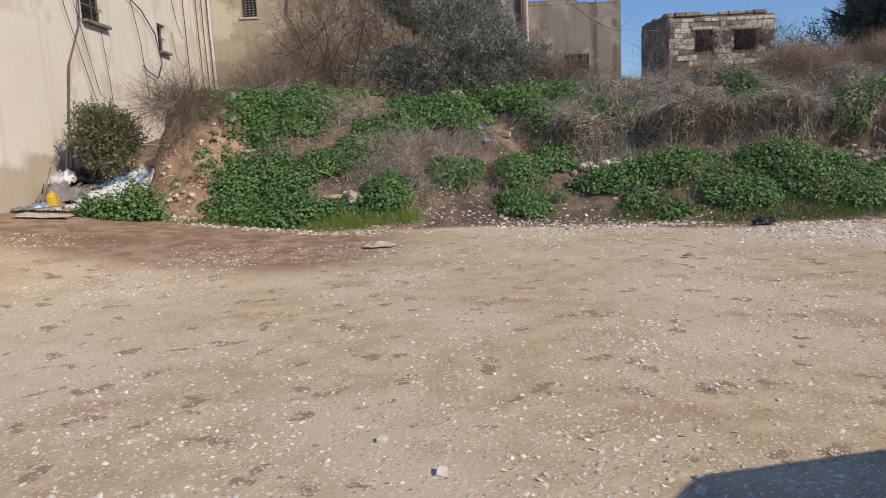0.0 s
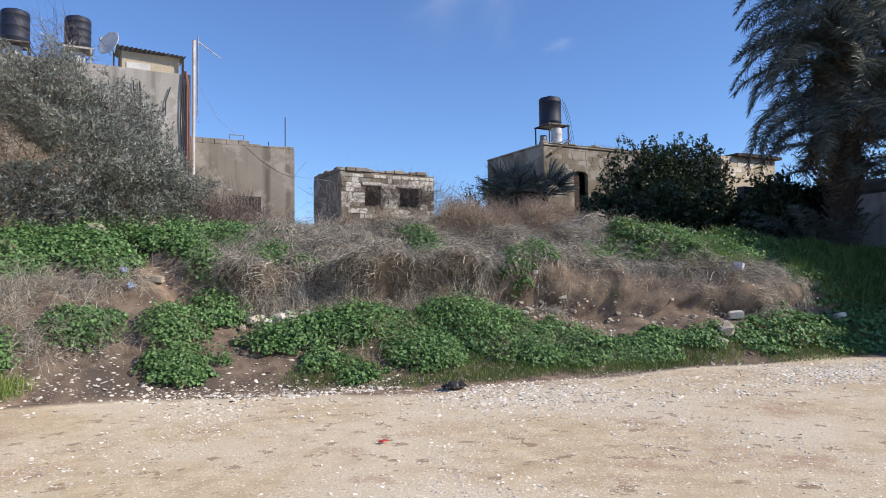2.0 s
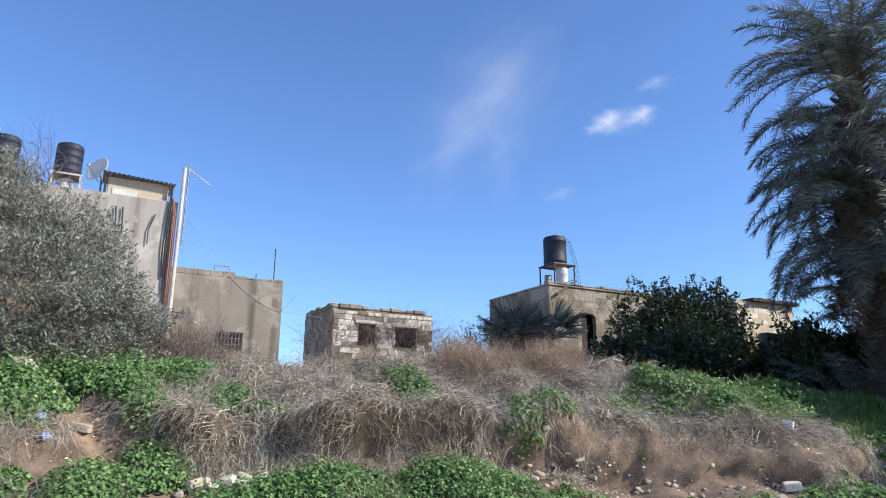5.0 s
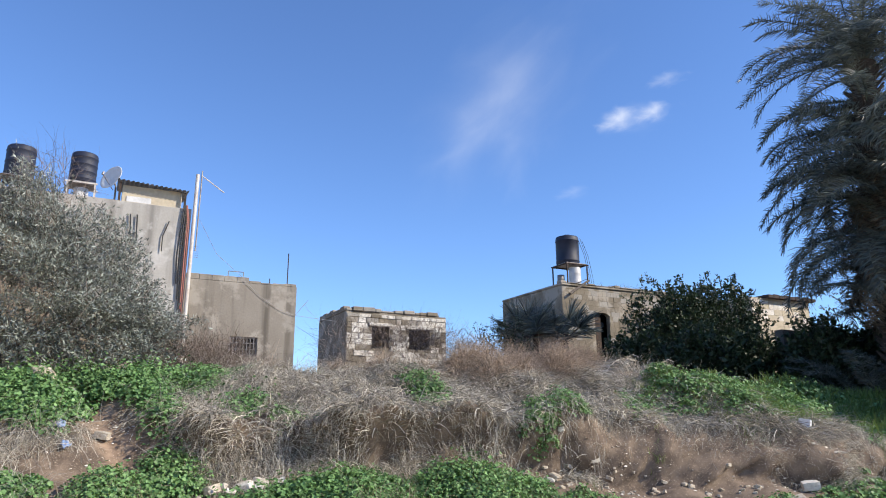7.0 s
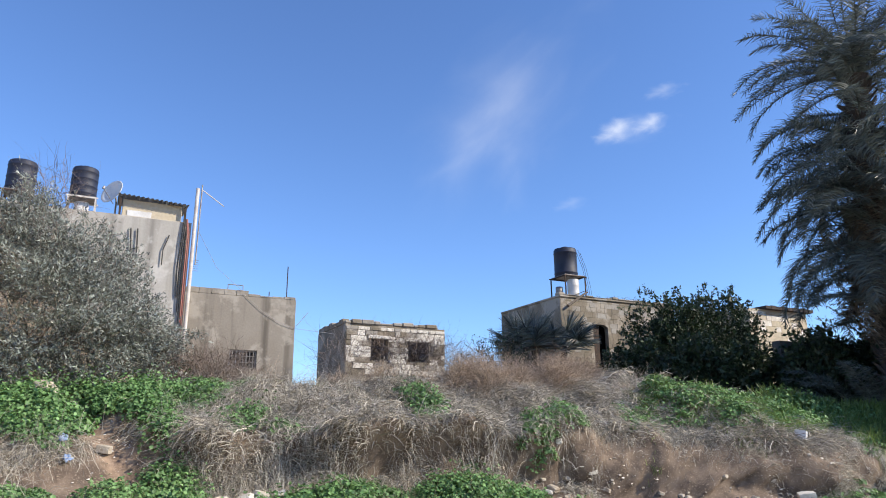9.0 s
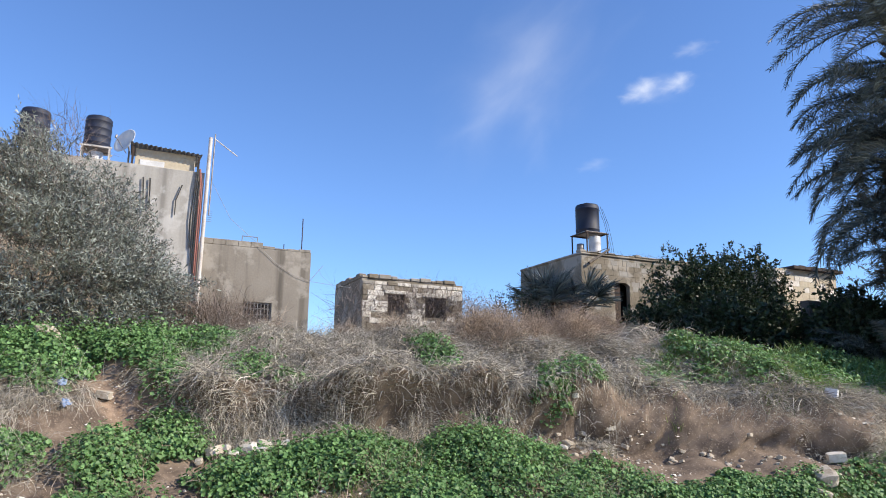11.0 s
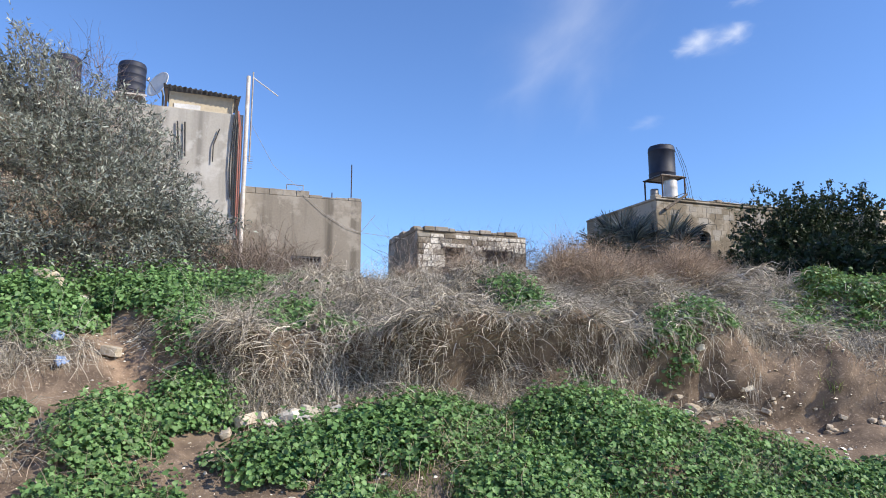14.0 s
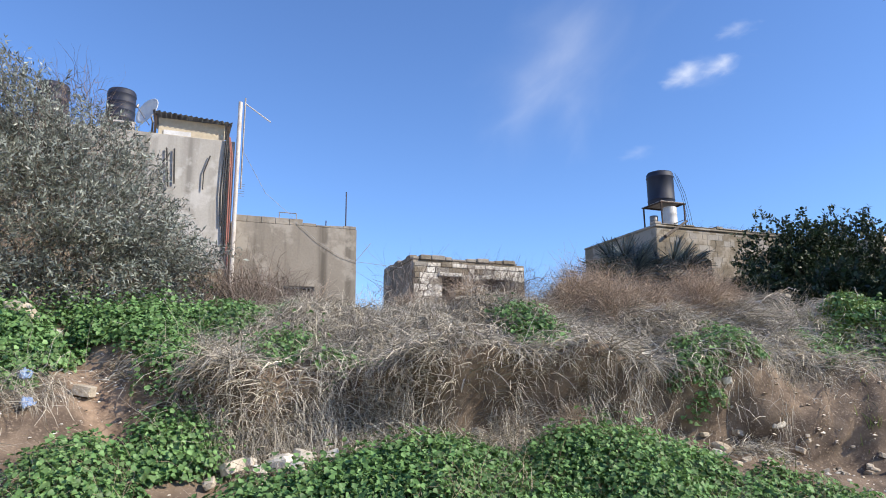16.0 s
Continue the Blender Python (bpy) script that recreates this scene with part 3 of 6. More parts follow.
def unit(v):
    return v / np.maximum(np.linalg.norm(v, axis=-1, keepdims=True), 1e-9)


def rand_dir(n, up=0.0):
    v = RNG.normal(size=(n, 3))
    v[:, 2] += up
    return unit(v)


def strand_data(root, way, length, width, droop, segs=4, wander=0.0):
    """Curved tapering ribbons: vertices and quads."""
    n = len(root)
    p, d = root.copy(), unit(way)
    side0 = unit(np.cross(d, RNG.normal(size=(n, 3))))
    rows = []
    for k in range(segs + 1):
        w = (width * (1 - 0.75 * k / segs))[:, None]
        side = unit(side0 - d * np.sum(side0 * d, axis=1, keepdims=True))
        rows.append(np.stack([p - side * w / 2, p + side * w / 2], axis=1))
        p = p + d * (length / segs)[:, None]
        d = d + np.array([0, 0, -1.0]) * (droop / segs)[:, None] + (RNG.normal(size=(n, 3)) * wander if wander else 0)
        d = unit(d)
    verts = np.stack(rows, axis=1).reshape(-1, 3)
    base = (np.arange(n) * 2 * (segs + 1))[:, None]
    quad = np.concatenate([np.array([[2 * k, 2 * k + 1, 2 * k + 3, 2 * k + 2]]) for k in range(segs)])
    return verts, (base[:, :, None] + quad[None]).reshape(-1, 4)


def leaf_data(pos, axis, normal, length, width, fold=0.25, blunt=0.8):
    """Leaves of two halves folded at the midrib: vertices and quads."""
    n = len(pos)
    a = unit(axis)
    s = unit(np.cross(a, normal))
    u = np.cross(s, a)
    L, W = length[:, None], width[:, None] / 2
    up = u * W * fold * 2
    v = np.stack([pos, pos + a * L * 0.28 + s * W + up, pos + a * L * 0.72 + s * W * blunt + up * blunt, pos + a * L - u * L * 0.08,
                  pos + a * L * 0.72 - s * W * blunt + up * blunt, pos + a * L * 0.28 - s * W + up], axis=1).reshape(-1, 3)
    b = (np.arange(n) * 6)[:, None, None]
    return v, (b + np.array([[0, 1, 2, 3], [0, 3, 4, 5]])[None]).reshape(-1, 4)


def kite_data(pos, axis, normal, length, width):
    """Slender leaves of one bent quad each."""
    a = unit(axis)
    s = unit(np.cross(a, normal))
    u = np.cross(s, a)
    L, W = length[:, None], width[:, None] / 2
    v = np.stack([pos, pos + a * L * 0.45 + s * W + u * W * 0.3, pos + a * L, pos + a * L * 0.45 - s * W + u * W * 0.3], axis=1).reshape(-1, 3)
    return v, (np.arange(len(pos)) * 4)[:, None] + np.arange(4)[None]


def join(*sets):
    vs, fs, k = [], [], 0
    for v, f in sets:
        vs.append(v)
        fs.append(f + k)
        k += len(v)
    return np.concatenate(vs), np.concatenate(fs)


def blobs(x, y, spots):
    v = np.zeros_like(x)
    for bx, by, rx, ry in spots:
        v = np.maximum(v, np.exp(-(((x - bx) / rx) ** 2 + ((y - by) / ry) ** 2) ** 1.5))
    return v


def lumps(x, y, cell, seed):
    """Smooth random lumps of about one cell, 0 to 1."""
    tab = np.random.RandomState(seed).uniform(size=(64, 64))
    u, v = x / cell + 200, y / cell + 200
    i, j = np.floor(u).astype(int), np.floor(v).astype(int)
    s, t = u - i, v - j
    s, t = s * s * (3 - 2 * s), t * t * (3 - 2 * t)
    i, j = i % 63, j % 63
    return (tab[i, j] * (1 - s) + tab[i + 1, j] * s) * (1 - t) + (tab[i, j + 1] * (1 - s) + tab[i + 1, j + 1] * s) * t


def scatter(n, x0, x1, y0, y1, chance):
    """Places on the ground, kept with the chance given by a field."""
    x, y = RNG.uniform(x0, x1, n), RNG.uniform(y0, y1, n)
    k = RNG.uniform(size=n) < chance(x, y)
    x, y = x[k], y[k]
    return np.stack([x, y + lip(x, y), height(x, y)], axis=1)


# ---- green weeds ----
IVY = ((-3.0, 15.8, 1.5, 1.0), (-2.0, 16.9, 1.3, 0.6), (0.4, 16.5, 1.3, 0.7), (0.95, 15.7, 0.7, 0.65), (1.2, 15.25, 0.35, 0.35), (-0.3, 15.2, 0.8, 0.45))
LOWER = ((-3.1, 13.9, 1.3, 0.9), (-1.6, 14.4, 0.9, 0.5), (-0.5, 13.2, 0.5, 0.5), (0.9, 13.7, 0.5, 0.35), (-2.2, 13.0, 1.0, 0.35), (-5.55, 12.85, 0.85, 0.4))
STRIP = ((2.2, 13.1, 0.55, 0.95), (2.75, 14.1, 0.5, 0.4), (3.9, 12.95, 0.8, 0.38), (5.2, 13.0, 1.1, 0.85), (6.8, 12.7, 1.2, 0.85), (8.4, 12.0, 1.1, 0.5), (10.1, 11.4, 1.1, 0.42), (11.5, 11.2, 0.7, 0.3), (4.4, 12.4, 0.5, 0.4), (5.6, 12.0, 0.7, 0.45), (7.5, 11.75, 0.8, 0.35), (9.0, 11.4, 0.8, 0.3), (4.7, 11.8, 0.4, 0.3), (2.35, 13.9, 0.4, 0.35))
UPPER = ((2.7, 16.3, 1.0, 0.6), (1.8, 16.9, 0.6, 0.5), (3.7, 16.5, 0.9, 0.4), (8.5, 13.85, 0.5, 0.35), (9.4, 14.2, 0.4, 0.3), (2.75, 15.3, 0.4, 0.7), (2.65, 14.8, 0.3, 0.35), (4.1, 15.25, 0.4, 0.25), (8.8, 13.9, 0.3, 0.2), (3.95, 15.0, 0.5, 0.4), (4.55, 14.75, 0.35, 0.3), (6.9, 14.75, 0.32, 0.35))
SLOPE = ((11.0, 13.75, 0.6, 0.4), (11.8, 13.35, 0.6, 0.35), (11.9, 13.9, 0.9, 0.45), (12.7, 13.4, 0.9, 0.6), (12.7, 12.9, 0.7, 0.35), (13.5, 12.75, 0.8, 0.35), (14.4, 12.8, 0.8, 0.5), (15.3, 12.2, 1.0, 0.7))
CLUMP = ((-5.3, 12.8, 0.75, 0.35),)
GREEN = UPPER + SLOPE
RIGHT = ((12.7, 10.9, 1.0, 0.5), (14.2, 10.5, 1.3, 0.45), (16.0, 10.3, 1.4, 0.45), (13.6, 11.0, 1.3, 0.5), (16.2, 10.8, 1.8, 0.7), (15.5, 13.6, 1.6, 0.8))
GAPS = ((1.95, 15.2, 0.24, 0.75), (1.65, 16.1, 0.22, 0.45), (3.75, 14.1, 0.55, 0.35), (6.9, 13.55, 0.25, 0.3), (9.6, 12.4, 0.9, 0.3), (7.0, 11.5, 0.5, 0.3), (8.3, 11.4, 0.35, 0.25), (-1.4, 15.9, 0.75, 0.5), (0.2, 14.7, 1.3, 0.32), (-1.0, 13.95, 0.8, 0.25), (-4.35, 14.2, 0.75, 1.5), (-3.7, 14.9, 0.4, 0.5), (-2.6, 14.9, 0.5, 0.3), (1.3, 13.2, 0.5, 0.5), (-0.2, 16.0, 0.3, 0.2), (6.2, 11.3, 0.7, 0.3), (3.3, 12.4, 0.5, 0.4), (3.75, 13.7, 0.7, 0.42), (1.15, 16.4, 0.35, 0.2), (4.6, 12.3, 0.35, 0.5), (6.1, 12.3, 0.3, 0.55), (8.9, 11.7, 0.4, 0.3), (7.5, 12.0, 0.3, 0.4), (10.6, 11.2, 0.4, 0.25), (5.3, 11.7, 0.4, 0.25))


def weed_patch(name, spots, plants, leaves, size, tall, label, free=False, fill=0.0):
    xs, ys = [s[0] for s in spots], [s[1] for s in spots]
    at = scatter(plants * 14, min(xs) - 2.2, max(xs) + 2.2, min(ys) - 1.4, max(ys) + 1.4,
                 lambda x, y: smooth(0.62, 1.05, 0.75 * blobs(x, y, spots) + 0.75 * lumps(x, y, 0.62, 21) + 0.45 * lumps(x, y, 0.24, 22) - 0.12 + fill) * (blobs(x, y, spots) > 0.1) * (1 - 0.9 * blobs(x, y, GAPS)) * (free | (y > base_line(x) + 0.05)))
    at = at[:plants]
    k = np.repeat(np.arange(len(at)), leaves)
    n = len(k)
    big = (0.6 + 0.8 * RNG.uniform(size=len(at)))[k] * (0.3 + 1.5 * lumps(at[k, 0], at[k, 1], 0.5, 33))
    big = big * np.clip(0.5 + 0.75 * blobs(at[:, 0], at[:, 1], spots), 0.5, 1.15)[k]
    low = 1 - 0.55 * smooth(7.0, 9.5, at[:, 0])[k] * (at[k, 1] < 12.6)
    d = rand_dir(n, 0.55)
    d[:, 2] = np.abs(d[:, 2])
    r = 0.4 + 0.65 * RNG.uniform(size=n) ** 0.6
    big = big * (1 + 0.45 * (RNG.uniform(size=len(at)) < 0.12))[k]
    pos = at[k] + d * np.stack([0.19 * big * r, 0.19 * big * r, tall * low * big * r], axis=1)
    nrm = unit(d + np.array([0.15, -0.25, 0.8]) + 0.5 * RNG.normal(size=(n, 3)))
    axis = unit(np.cross(nrm, RNG.normal(size=(n, 3))))
    L = size * (0.6 + 0.8 * RNG.uniform(size=n))
    f = RNG.uniform(size=n) < 0.7
    ob = np_mesh(name, *join(leaf_data(pos[f], axis[f], nrm[f], L[f] * 1.15, L[f] * 1.2, 0.25, 0.85), kite_data(pos[~f], axis[~f], nrm[~f], L[~f], L[~f] * 0.95)), M_MALLOW)
    return tagged(ob, label, "weeds", kind="stuff")


weed_patch("weeds_upper_slope", IVY, 1700, 36, 0.043, 0.18, "dense green mallow weeds trailing over the earth mound", fill=0.01)
weed_patch("weeds_lower_slope", LOWER, 1450, 36, 0.043, 0.18, "low green mallow weeds at the foot of the slope", fill=0.01)
weed_patch("weeds_bench", STRIP, 2100, 48, 0.040, 0.17, "thick belt of leafy green mallow below the cut bank")
weed_patch("weeds_crest", UPPER, 1250, 36, 0.042, 0.18, "patches of green mallow among dry grass on the crest")
weed_patch("weeds_right_slope", SLOPE, 1100, 30, 0.042, 0.12, "bright green weeds on the sunny end of the bank")
weed_patch("weed_clump", CLUMP, 130, 90, 0.045, 0.42, "leafy green weed clump beside the rubbish heap", True)
weed_patch("weeds_far_end", RIGHT, 700, 26, 0.055, 0.11, "green weeds on the shaded end of the mound")

# ---- fresh grass ----
TUFTS = ((-1.1, 12.5, 0.9, 0.28), (-0.4, 12.5, 0.6, 0.25), (5.8, 16.6, 0.8, 0.35), (4.6, 16.6, 0.5, 0.3), (14.8, 13.2, 1.8, 0.7), (16.5, 12.6, 1.8, 1.0), (12.8, 12.6, 0.8, 0.3), (14.5, 10.6, 1.6, 0.35), (8.4, 11.2, 1.6, 0.25), (6.3, 11.6, 0.9, 0.22), (11.8, 10.9, 1.2, 0.3), (7.0, 11.25, 2.4, 0.4), (10.2, 10.8, 2.0, 0.35), (4.2, 11.9, 0.8, 0.4), (13.8, 10.3, 2.0, 0.4), (5.5, 12.9, 1.5, 0.8), (-3.0, 12.8, 1.2, 0.3))


def grass_patch(name, spots, count, lo, hi, label, mat=None, wide=0.009):
    xs, ys = [s[0] for s in spots], [s[1] for s in spots]
    at = scatter(count * 10, min(xs) - 2.5, max(xs) + 2.5, min(ys) - 1.2, max(ys) + 1.2, lambda x, y: np.clip(blobs(x, y, spots) - 0.12 + 0.1 * wobble(x, y, 5, 8), 0, 1))[:count]
    n = len(at)
    ob = np_mesh(name, *strand_data(at, rand_dir(n, 2.2), RNG.uniform(lo, hi, n), np.full(n, wide), RNG.uniform(0.3, 1.3, n), 2), mat or M_GRASS)
    return tagged(ob, label, "grass", kind="stuff")


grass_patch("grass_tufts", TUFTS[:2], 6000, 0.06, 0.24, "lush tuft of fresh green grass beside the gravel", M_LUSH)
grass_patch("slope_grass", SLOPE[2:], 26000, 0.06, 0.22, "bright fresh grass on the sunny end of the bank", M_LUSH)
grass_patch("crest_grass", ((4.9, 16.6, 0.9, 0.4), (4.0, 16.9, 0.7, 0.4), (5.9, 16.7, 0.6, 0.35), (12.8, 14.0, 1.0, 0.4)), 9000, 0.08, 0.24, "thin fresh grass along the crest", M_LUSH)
# the grass colour itself carries part of the shade here
grass_patch("shaded_grass", ((18.0, 13.5, 2.5, 2.0), (21.0, 13.5, 2.5, 2.2), (17.0, 16.5, 2.0, 1.5), (20.0, 17.0, 2.5, 1.6), (16.0, 13.6, 1.5, 1.2), (15.8, 12.0, 1.3, 0.9), (17.5, 11.5, 1.5, 1.0)), 26000, 0.15, 0.4, "long grass coloured dark for the shade of the palm", M_GRASS, 0.03)
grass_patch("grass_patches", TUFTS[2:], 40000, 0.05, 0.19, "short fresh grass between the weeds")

# ---- dry stalks hanging over the bank ----
DRYBAND = ((3.6, 15.4, 1.0, 1.1), (5.0, 15.3, 1.3, 1.2), (6.8, 15.2, 1.5, 1.3), (8.6, 15.0, 1.5, 1.4), (10.4, 14.2, 1.4, 1.2), (12.0, 13.2, 1.2, 0.8), (13.6, 12.3, 1.2, 0.6), (14.8, 12.2, 1.2, 0.6), (12.2, 12.5, 1.2, 0.5), (11.2, 13.4, 1.0, 0.8), (13.2, 11.9, 1.2, 0.3), (9.8, 13.9, 0.9, 0.5))
DRYMESS = DRYBAND + ((-1.5, 15.9, 0.8, 0.55), (0.3, 14.6, 1.4, 0.3), (1.35, 14.75, 0.45, 0.35), (-0.6, 13.9, 0.8, 0.3), (-4.8, 14.9, 0.5, 0.5), (13.0, 16.8, 2.2, 0.9), (15.5, 15.8, 1.8, 0.8), (10.5, 16.6, 2.0, 0.9), (6.5, 17.2, 2.5, 0.7), (3.6, 18.3, 1.0, 0.8), (-3.0, 17.6, 1.6, 0.5))


BROOMS = ((8.45, 14.75, 0.62, 0.62), (8.1, 15.4, 0.6, 0.62), (9.3, 15.1, 0.62, 0.6), (10.2, 15.3, 0.75, 0.7), (7.5, 15.9, 0.5, 0.5), (8.9, 16.1, 0.8, 0.8), (9.9, 16.4, 0.8, 0.72), (6.6, 15.7, 0.42, 0.45), (4.6, 16.9, 0.42, 0.45), (11.1, 16.2, 0.75, 0.55), (7.0, 13.6, 0.26, 0.42), (6.0, 16.4, 0.36, 0.4), (12.1, 17.0, 0.8, 0.5), (7.35, 15.1, 0.36, 0.36))
BROOM_SPOTS = tuple((b[0], b[1], 0.9 * b[2], 0.9 * b[2]) for b in BROOMS)


def drape(name, tufts, per, spots, lo, hi, lean, droop, label, wide=(0.005, 0.011), mat=None, lift=0.12, spread=0.16, side=0.8, loose=0.55):
    """Tufts of stalks that leave the ground upwards and outwards over the slope and bend down."""
    xs, ys = [s[0] for s in spots], [s[1] for s in spots]
    at = scatter(tufts * 10, min(xs) - 2.5, max(xs) + 2.5, min(ys) - 1.5, max(ys) + 1.5,
                 lambda x, y: np.clip(1.25 * (blobs(x, y, spots) - 0.12 + 0.2 * wobble(x, y, 2.6, 41)) * (1 - 0.95 * blobs(x, y, GREEN)) * (1 - 0.85 * blobs(x, y, BROOM_SPOTS)) * (1 - smooth(8.8, 9.6, x) * (1 - smooth(0.6, 0.95, y - np.interp(x, FOOT_X, FOOT_Y))) * (1 - smooth(12.0, 12.8, x))) * (1 - 0.85 * blobs(x, y, BARE)) * (blobs(x, y, spots) > 0.06), 0, 1))[:tufts]
    head = 1.3 * wobble(at[:, 0], at[:, 1], 1.7, 55) + RNG.normal(size=len(at)) * 0.55
    k = np.repeat(np.arange(len(at)), per)
    n = len(k)
    size = (RNG.uniform(0.6, 1.35, len(at)) * (1 - 0.58 * smooth(8.8, 9.9, at[:, 0]) * (1 - smooth(1.3, 2.8, at[:, 1] - np.interp(at[:, 0], FOOT_X, FOOT_Y)))))[k]
    at[:, 1] -= lip(at[:, 0], at[:, 1])
    root = at[k] + RNG.normal(size=(n, 3)) * np.array([spread, spread, 0])
    root[:, 2] = height(root[:, 0], root[:, 1]) + RNG.uniform(-0.02, lift, n)
    root[:, 1] += lip(root[:, 0], root[:, 1])
    way = np.stack([np.sin(head)[k] * side, -np.cos(head)[k] * side, np.full(n, lean)], axis=1) + loose * RNG.normal(size=(n, 3))
    ob = np_mesh(name, *strand_data(root, way, RNG.uniform(lo, hi, n) * size, RNG.uniform(*wide, n), RNG.uniform(0.5, 1.5, n) * droop, 3, 0.24), mat or M_DRY)
    return tagged(ob, label, "dry grass", kind="stuff")


BARE = ((10.6, 12.5, 1.0, 0.35), (8.7, 13.1, 0.7, 0.25), (9.6, 13.0, 0.7, 0.22), (1.95, 15.2, 0.3, 0.9), (-4.2, 14.2, 0.7, 1.4), (11.6, 11.8, 0.8, 0.22))
drape("dry_grass_band", 600, 84, DRYBAND, 0.22, 0.6, 0.38, 2.6, "pale dry grass hanging over the cut bank", wide=(0.003, 0.009), spread=0.10, side=0.9, lift=0.10, loose=0.36)
drape("dry_stalks", 620, 32, DRYMESS, 0.25, 0.65, 0.16, 1.3, "tangle of dry grey stalks on the mound", wide=(0.004, 0.009), lift=0.14, spread=0.25, side=0.2, loose=0.45)


TANGLE = ((-1.4, 15.9, 0.8, 0.5), (0.2, 14.65, 1.4, 0.35), (-0.9, 13.95, 0.9, 0.3), (1.35, 14.75, 0.5, 0.35), (-2.6, 14.9, 0.5, 0.3), (0.6, 13.4, 0.8, 0.4), (-4.9, 14.9, 0.3, 0.3))
drape("dry_tangle", 150, 56, TANGLE, 0.3, 0.7, 0.35, 1.6, "matted grey stalks on bare soil between the weeds", wide=(0.003, 0.008), lift=0.12, spread=0.16, side=0.7)
drape("weed_straw", 120, 26, STRIP, 0.2, 0.45, 0.8, 1.2, "brown dead stems standing among the mallow", wide=(0.003, 0.007), lift=0.1, spread=0.14, side=0.4, mat=M_BROWN)


def thatch(name, n, spots, label):
    """Flattened dead stalks that mat the ground, combed down the slope in swirls."""
    xs, ys = [s[0] for s in spots], [s[1] for s in spots]
    at = scatter(n * 6, min(xs) - 2, max(xs) + 2, min(ys) - 1.2, max(ys) + 1.2, lambda x, y: np.clip(1.6 * (blobs(x, y, spots) - 0.05), 0, 1) * (1 - 0.9 * blobs(x, y, GREEN)) * (y > np.interp(x, FOOT_X, FOOT_Y) + 0.35 + 0.55 * smooth(8.8, 9.6, x)))[:n]
    k = len(at)
    a = 1.5 * wobble(at[:, 0], at[:, 1], 2.4, 71) + 0.7 * RNG.normal(size=k)
    at[:, 2] += RNG.uniform(0.0, 0.07, k)
    way = np.stack([np.sin(a), -np.cos(a), 0.15 + 0.25 * RNG.normal(size=k)], axis=1)
    ob = np_mesh(name, *strand_data(at, way, RNG.uniform(0.2, 0.5, k), RNG.uniform(0.008, 0.018, k), RNG.uniform(0.5, 1.6, k), 3, 0.15), M_DRY)
    return tagged(ob, label, "dry grass", kind="stuff")


thatch("dry_thatch", 26000, DRYBAND, "matted dead grass covering the top of the bank")
HANG = ((0.4, 14.75, 1.3, 0.22), (4.5, 14.75, 1.5, 0.25), (6.5, 14.4, 1.5, 0.25), (8.8, 13.9, 1.6, 0.25), (7.5, 14.25, 0.8, 0.2), (9.5, 13.75, 0.8, 0.2), (5.5, 14.6, 0.8, 0.2), (10.2, 13.5, 0.8, 0.22), (11.0, 13.1, 1.2, 0.3), (12.6, 12.1, 1.0, 0.3), (14.2, 11.7, 0.8, 0.3))
drape("hanging_roots", 440, 62, HANG, 0.25, 0.68, 0.22, 4.2, "dry roots and stalks hanging down the bank face", wide=(0.003, 0.008), lift=0.06, side=0.75, spread=0.075, loose=0.2)

# ---- brown broom bushes on the crest ----
def broom(x, y, r, h, n):
    """A rounded cushion of fine twigs that fan out from the root and curl over."""
    a, e = RNG.uniform(0, 6.283, n), np.arcsin(RNG.uniform(0.05, 1.0, n))
    d = np.stack([np.cos(a) * np.cos(e), np.sin(a) * np.cos(e), np.sin(e)], axis=1)
    lump = 1 + 0.22 * wobble(a * 2, e * 3, 1.6, int(x * 10)) + 0.12 * wobble(a * 5, e * 6, 1.6, int(y * 10))
    inner = RNG.uniform(0.15, 0.65, n)
    root = np.array([x, y, 0.0]) + d * np.stack([r * inner, r * inner, h * inner], axis=1) * lump[:, None]
    root[:, 2] += height(root[:, 0], root[:, 1]) - 0.04
    way = d + 0.55 * RNG.normal(size=(n, 3))
    ob = np_mesh("broom_bush", *strand_data(root, way, RNG.uniform(0.3, 0.62, n) * max(r, h) * lump, RNG.uniform(0.003, 0.006, n), RNG.uniform(0.3, 1.8, n), 3, 0.38), M_BROWN)
    return tagged(ob, "dry russet broom bush on the crest of the mound", "bush", "broom bushes")


for bx, by, br, bh in BROOMS:
    broom(bx, by, 1.1 * br, 1.3 * bh, int(5200 * br + 500))

# ---- trees and shrubs ----
def limbs(bm, base, way, length, r, depth, tips):
    """Tapered branching limbs; collects the outer ends."""
    p, d = Vector(base), Vector(way).normalized()
    for k in range(3):
        q = p + d * length / 3
        rod(bm, p, q, r * (1 - 0.2 * k), r * (1 - 0.2 * (k + 1)), 6 if depth else 5, False)
        p, d = q, (d + Vector(RNG.normal(size=3)) * 0.22 + Vector((0, 0, 0.06))).normalized()
    if depth == 0:
        tips.append(p.copy())
        return
    for _ in range(3 if depth > 1 else 3):
        limbs(bm, p, d + Vector(RNG.normal(size=3)) * 0.75, length * RNG.uniform(0.55, 0.8), r * 0.42, depth - 1, tips)


